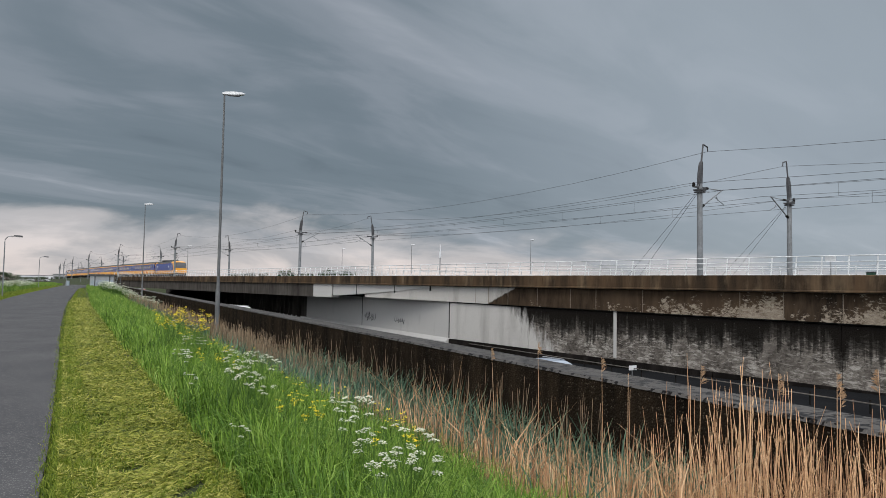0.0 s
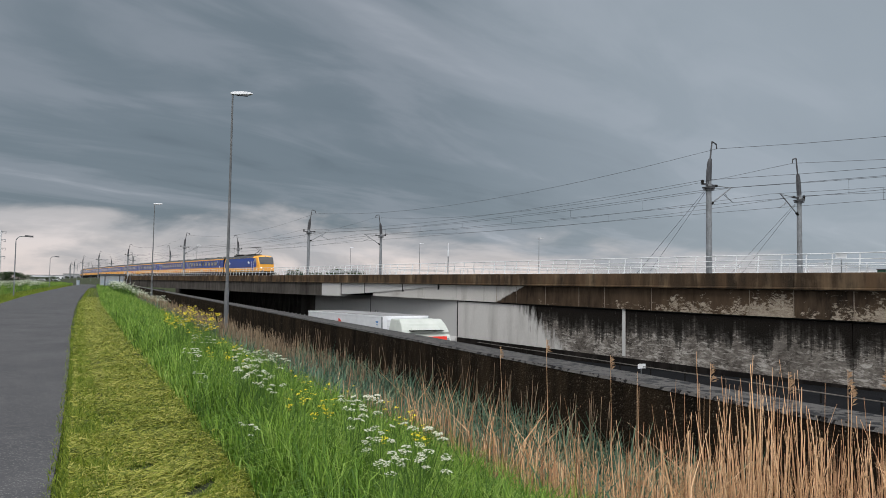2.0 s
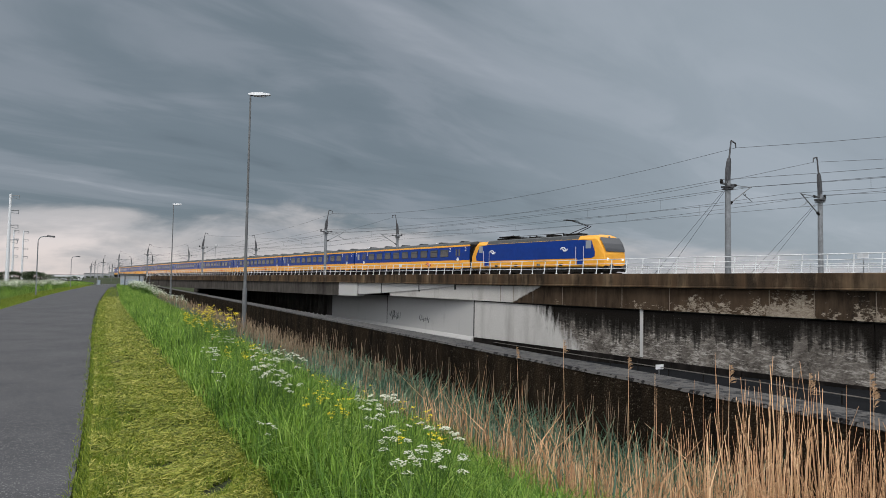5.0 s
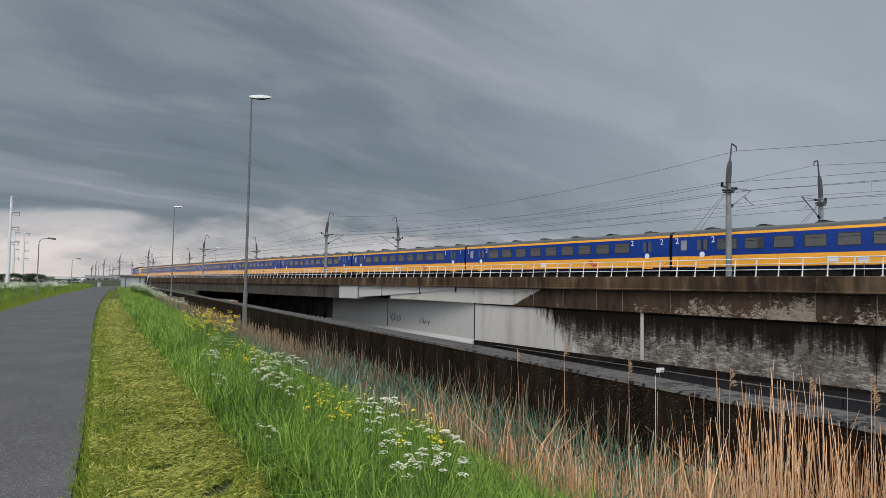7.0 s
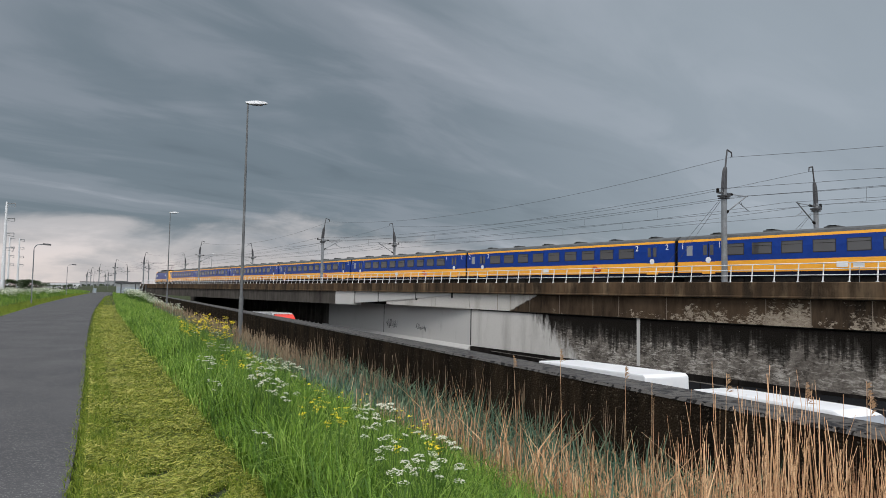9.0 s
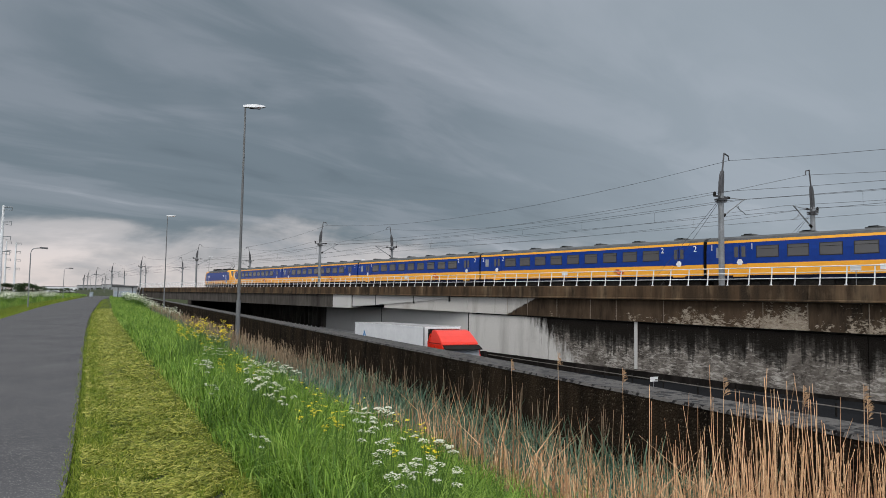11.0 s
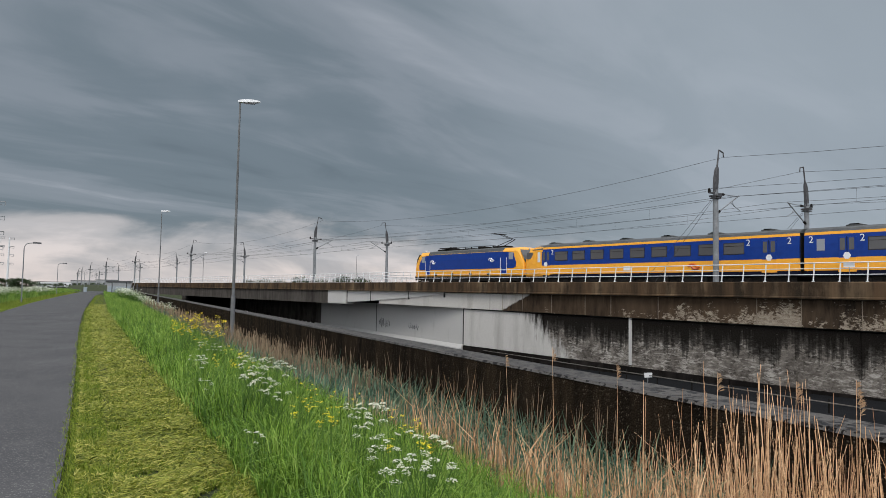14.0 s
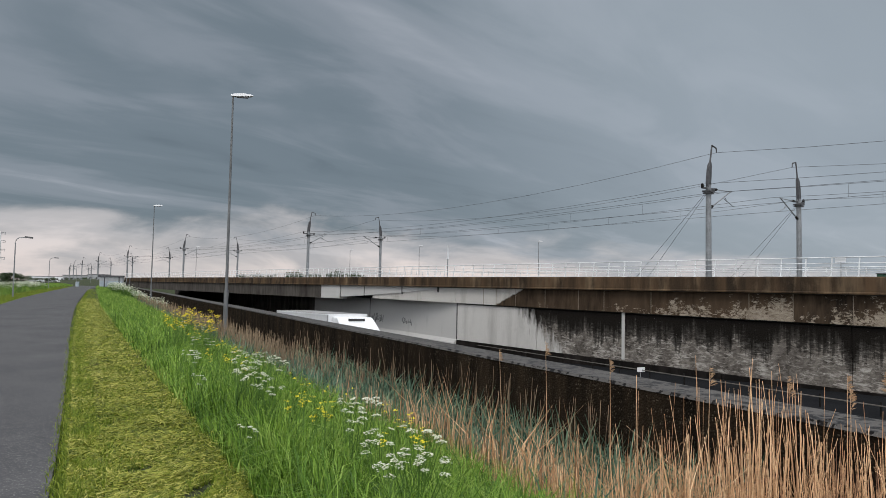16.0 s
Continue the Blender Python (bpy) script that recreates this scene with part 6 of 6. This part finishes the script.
def umbel_plant(seed, h, spread, count):
    """Cow parsley: forked stems, each with a flat umbel of many florets."""
    rr = random.Random(seed)
    stems, flo, lv = MB(), MB(), MB()
    for i in range(count):
        a = rr.uniform(0, 6.28)
        r = spread * math.sqrt(rr.random())
        top = Vector((r * math.cos(a), r * math.sin(a), h * rr.uniform(0.80, 1.0)))
        fork = Vector((top.x * 0.35, top.y * 0.35, top.z * 0.6))
        stems.rod((0, 0, 0), fork, 0.0045, 0.0035, 4)
        stems.rod(fork, top, 0.003, 0.002, 4)
        R = rr.uniform(0.026, 0.046)
        nx, ny = rr.uniform(-0.4, 0.4), rr.uniform(-0.4, 0.4)
        for k_ in range(30):
            w = rr.uniform(0, 6.28)
            q_ = R * math.sqrt(rr.random())
            c = top + Vector((q_ * math.cos(w), q_ * math.sin(w), 0.02 - 9.0 * q_ * q_ + q_ * (nx * math.cos(w) + ny * math.sin(w)) + rr.uniform(-0.004, 0.006)))
            e = rr.uniform(0.0065, 0.0105)
            ph = rr.uniform(0, 1.5)
            flo.add([c + Vector((e * math.cos(ph + j * 1.2566), e * math.sin(ph + j * 1.2566), 0.003 * (j % 2))) for j in range(5)], [(0, 1, 2, 3, 4)])
            if k_ % 4 == 0:
                stems.rod(top - Vector((0, 0, 0.01)), c, 0.0012, 0.001, 3)
    for i in range(26):
        a, z = rr.uniform(0, 6.28), h * rr.uniform(0.1, 0.6)
        c = Vector((0, 0, z))
        d_ = Vector((math.cos(a), math.sin(a), rr.uniform(-0.1, 0.4))) * rr.uniform(0.05, 0.11)
        s_ = Vector((-d_.y, d_.x, 0)) * 0.12
        lv.add([c, c + d_ * 0.5 + s_, c + d_, c + d_ * 0.5 - s_], [(0, 1, 2, 3)])
    return stems.mesh("stalk", M["stem"]), flo.mesh("umbel", M["petal_white"]), lv.mesh("foliage", M["g_tall"])


def umbel_far(seed):
    rr = random.Random(seed)
    stems, flo = MB(), MB()
    for i in range(34):
        a, q_ = rr.uniform(0, 6.28), 0.45 * math.sqrt(rr.random())
        top = Vector((q_ * math.cos(a), q_ * math.sin(a), rr.uniform(0.55, 1.0)))
        stems.rod((top.x * 0.3, top.y * 0.3, 0), top, 0.006, 0.004, 3)
        for k_ in range(6):
            c = top + Vector((rr.uniform(-0.06, 0.06), rr.uniform(-0.06, 0.06), rr.uniform(-0.02, 0.03)))
            e = rr.uniform(0.018, 0.034)
            flo.add([c + Vector((e * math.cos(j * 1.2566), e * math.sin(j * 1.2566), 0.012 * (j % 2))) for j in range(5)], [(0, 1, 2, 3, 4)])
    lv = MB()
    for i in range(60):
        a = rr.uniform(0, 6.28)
        c = Vector((rr.uniform(-0.3, 0.3), rr.uniform(-0.3, 0.3), rr.uniform(0.1, 0.7)))
        d_ = Vector((math.cos(a), math.sin(a), rr.uniform(0, 0.6))) * rr.uniform(0.1, 0.2)
        s_ = Vector((-d_.y, d_.x, 0)) * 0.2
        lv.add([c, c + d_ * 0.5 + s_, c + d_, c + d_ * 0.5 - s_], [(0, 1, 2, 3)])
    return stems.mesh("stalk", M["stem"]), flo.mesh("umbel", M["petal_white"]), lv.mesh("foliage", M["g_tall"])


um = [umbel_plant(11, 0.90, 0.22, 12), umbel_plant(12, 0.88, 0.17, 8), umbel_plant(13, 0.94, 0.27, 17), umbel_far(14), umbel_far(15)]


def place_umbel(x, y, k_, sc, label, grp):
    l, n = Vector((x, y, 0)).dot(E_), Vector((x, y, 0)).dot(N_)
    t_ = thing("cow_parsley", Matrix.Translation((x, y, ground_z(l, n))) @ Matrix.Rotation(x * 7.1 + y * 3.3, 4, "Z") @ Matrix.Diagonal((sc, sc, sc, 1)), label, "wild flower", grp)
    for nm, me in zip(("stalk", "umbel", "foliage"), um[k_]):
        tagged(part(nm, me, None, t_), kind="stuff" if nm == "umbel" else "")


def at_rd(l, n):
    p = rd(l, n)
    return p.x, p.y


near_parsley = [(8.6, 1.62, 0, 0.92), (8.9, 1.85, 2, 0.9), (8.1, 1.68, 1, 0.88), (8.8, 1.98, 1, 0.9), (7.9, 1.4, 1, 0.78), (7.5, 1.5, 1, 0.8), (7.2, 1.62, 0, 0.8),
                (5.6, 1.90, 1, 0.86), (5.3, 1.84, 1, 0.82), (5.8, 2.10, 1, 0.9), (4.45, 1.72, 1, 0.78), (3.8, 1.6, 1, 0.74), (3.85, 1.74, 0, 0.8), (4.3, 1.95, 1, 0.86),
                (10.9, 1.25, 1, 0.7), (10.5, 1.2, 1, 0.68), (8.75, 1.1, 1, 0.6), (14.0, 1.7, 1, 0.75), (13.9, 1.85, 0, 0.75), (6.0, 1.15, 1, 0.5), (19.4, 1.95, 0, 0.8), (19.0, 2.5, 2, 0.8)]
for l, n, k_, sc in near_parsley:
    place_umbel(*at_rd(l, n), k_, sc * 1.06, "white-flowered cow parsley in tall green grass", "cow parsley on the bank")
# banks of cow parsley further off
rr_ = random.Random(5)
for i in range(70):
    l = rr_.uniform(85, 130)
    place_umbel(*at_rd(l, rr_.uniform(1.6, 7.2)), 3 + rr_.randrange(2), rr_.uniform(1.1, 1.7), "bushy white cow parsley bank near the viaduct", "far cow parsley bank")
for i in range(190):
    l = 38 + 130 * rr_.random() ** 1.4
    place_umbel(*at_rd(l, -8.0 - 5.0 * rr_.random()), 3 + rr_.randrange(2), rr_.uniform(0.8, 1.15), "white cow parsley in the verge across the path", "cow parsley across the path")


def flower_mesh(seed, h, spread, count, size=1.0):
    rr = random.Random(seed)
    stems, flo = MB(), MB()
    for i in range(count):
        a, r = rr.uniform(0, 6.28), spread * math.sqrt(rr.random())
        top = Vector((r * math.cos(a), r * math.sin(a), h * rr.uniform(0.7, 1.0)))
        stems.rod((top.x * 0.2, top.y * 0.2, 0), top, 0.004, 0.002, 4)
        for k_ in range(rr.randint(3, 7)):
            c = top + Vector((rr.uniform(-0.03, 0.03), rr.uniform(-0.03, 0.03), rr.uniform(-0.05, 0.03)))
            e = rr.uniform(0.015, 0.025) * size
            for j in range(4):
                w = j * 1.5708 + rr.uniform(0, 0.5)
                d_ = Vector((math.cos(w), math.sin(w), rr.uniform(-0.2, 0.5))) * e
                s_ = Vector((-d_.y, d_.x, 0)) * 0.5
                flo.add([c, c + d_ * 0.7 + s_, c + d_ * 1.2, c + d_ * 0.7 - s_], [(0, 1, 2, 3)])
    return stems.mesh("stems", M["stem"]), flo.mesh("petals", M["petal_yellow"])


fm = [flower_mesh(21, 1.10, 0.26, 12, 1.35), flower_mesh(22, 0.95, 0.16, 7, 1.0), flower_mesh(23, 0.90, 0.12, 4, 0.75)]
yellow = [(9.72, 1.4, 2, 0.98), (10.3, 1.5, 2, 1.0), (9.7, 1.55, 2, 1.0), (10.4, 1.75, 1, 0.92), (8.95, 1.62, 2, 0.95), (9.0, 1.75, 2, 1.0), (6.16, 1.58, 2, 0.95), (6.4, 1.68, 2, 1.0), (5.84, 1.6, 2, 0.9), (5.75, 1.73, 2, 1.0), (5.8, 1.84, 2, 0.98),
          (16.6, 1.5, 0, 0.95), (15.6, 1.5, 0, 0.95), (16.5, 1.66, 0, 1.0), (18.2, 1.92, 0, 1.0), (17.3, 1.9, 0, 1.05), (14.5, 1.7, 1, 0.9), (19.1, 2.3, 0, 1.0), (15.4, 2.0, 0, 1.0), (17.4, 2.35, 0, 1.05), (15.9, 2.24, 0, 1.0),
          (4.9, 1.92, 2, 0.95), (5.0, 2.15, 2, 1.0), (4.7, 2.12, 2, 1.0)]
for i, (l, n, k_, sc) in enumerate(yellow):
    t_ = thing("yellow_flower", Matrix.Translation(rd(l, n, ground_z(l, n))) @ Matrix.Rotation(i * 1.3, 4, "Z") @ Matrix.Diagonal((sc, sc, sc, 1)), "yellow-flowering wild mustard on the grassy bank", "wild flower", "yellow flowers on the bank")
    for nm, me in zip(("stalk", "blossom"), fm[k_]):
        part(nm, me, None, t_)


# ---- far trees and bushes ----
def tree_meshes(seed, h, wid, trunk):
    rr = random.Random(seed)
    wood = MB().rod((0, 0, 0), (0, 0, h * 0.5), 0.035 * h, 0.02 * h, 7)
    clumps = []
    for i in range(7):
        a = rr.uniform(0, 6.28)
        e = Vector((math.cos(a) * wid * rr.uniform(0.2, 0.7), math.sin(a) * wid * rr.uniform(0.2, 0.7), h * rr.uniform(0.2, 0.85)))
        wood.rod((0, 0, h * trunk), e, 0.014 * h, 0.004 * h, 5)
        clumps.append((e, wid * rr.uniform(0.25, 0.5)))
    k = 1500
    vs = []
    for i in range(k):
        c, R = clumps[rr.randrange(7)]
        d_ = Vector((rr.gauss(0, 1), rr.gauss(0, 1), rr.gauss(0, 0.8))).normalized() * R * rr.random() ** 0.4
        p_ = c + d_
        p_.z = max(p_.z, h * 0.08)
        s_ = h * 0.035
        u = Vector((rr.uniform(-1, 1), rr.uniform(-1, 1), rr.uniform(-1, 1))) * s_
        w = Vector((rr.uniform(-1, 1), rr.uniform(-1, 1), rr.uniform(-1, 1))) * s_
        vs += [p_ - u, p_ + u, p_ + w]
    return wood.mesh("trunk", M["bark"]), tri_mesh("crown", np.array([tuple(v) for v in vs]), np.arange(3 * k).reshape(-1, 3), M["leaf_dark"])


M["bark"] = speckled("bark", (0.04, 0.03, 0.02), (0.09, 0.07, 0.05), 6)
tm = [tree_meshes(31, 8.0, 4.0, 0.3), tree_meshes(32, 6.0, 4.2, 0.2), tree_meshes(33, 10, 4.5, 0.3)]
spots = []
for px, top, y, k_ in ((552, 473, 215, 1), (568, 478, 215, 1), (590, 478, 220, 1), (618, 474, 225, 0), (640, 470, 230, 0), (655, 472, 230, 0), (668, 477, 225, 1), (470, 482, 260, 1), (490, 481, 260, 1), (515, 482, 250, 1), (740, 485, 230, 1)):
    spots.append(((px - 784 - 2) / 1251.8 * y, y, (505 - top) / 1251.8 * y * 0.72 + 2.25, k_))
for px, top, y, k_ in ((5, 487, 420, 0), (22, 488, 430, 1), (38, 486, 420, 0), (55, 486, 400, 0), (66, 484, 380, 2), (75, 486, 380, 0), (84, 490, 400, 1), (-20, 486, 420, 0), (-45, 484, 400, 2), (98, 494, 420, 1)):
    spots.append(((px - 784) / 1251.8 * y, y, (497 - top) / 1251.8 * y + 2.25, k_))
for i in range(16):
    px = 105 + i * 9
    y = 560
    spots.append(((px - 784) / 1251.8 * y, y, rr_.uniform(2.5, 5.0), i % 3))
for i, (x, y, h, k_) in enumerate(spots):
    sc = h / (8.0, 6.0, 10.0)[k_]
    wd = sc * (2.3 if y > 300 else 1.1)
    t_ = thing("tree", Matrix.Translation((x, y, -0.62)) @ Matrix.Rotation(i * 2.1, 4, "Z") @ Matrix.Diagonal((wd, wd, sc, 1)), "dark green leafy tree on the far horizon", "tree", "far trees")
    for nm, me in zip(("trunk", "crown"), tm[k_]):
        part(nm, me, None, t_)


def motions():
    """Keys every moving thing along its track or lane."""
    steps = [i * 0.5 for i in range(33)]
    for i, ob in enumerate(train):
        off_s = sum(lengths[:i]) + lengths[i] / 2
        half = lengths[i] * 0.35
        walk(ob, [(t, car_pose(nose_at(t) + off_s, half)) for t in steps])
    lanes = [
        (truck_a, 13.9, 24.73, 3.0, 21.6),
        (truck_b, 18.75, 29.92, 12.0, 23.7),
        (truck_c, 13.9, 55.4, 16.0, 21.6),
        (car_a, 21.9, 33.0, 0.0, 26.4),
        (car_b, 21.9, 20.3, 4.0, 27.0),
        (van, 18.0, 18.2, 9.0, 21.6),
        (box_tr, 18.0, 26.6, 9.0, 21.6),
    ]
    for ob, n, l0, t0, v in lanes:
        walk(ob, [(t, road_pose(l0 - v * (t - t0), n)) for t in steps])


motions()
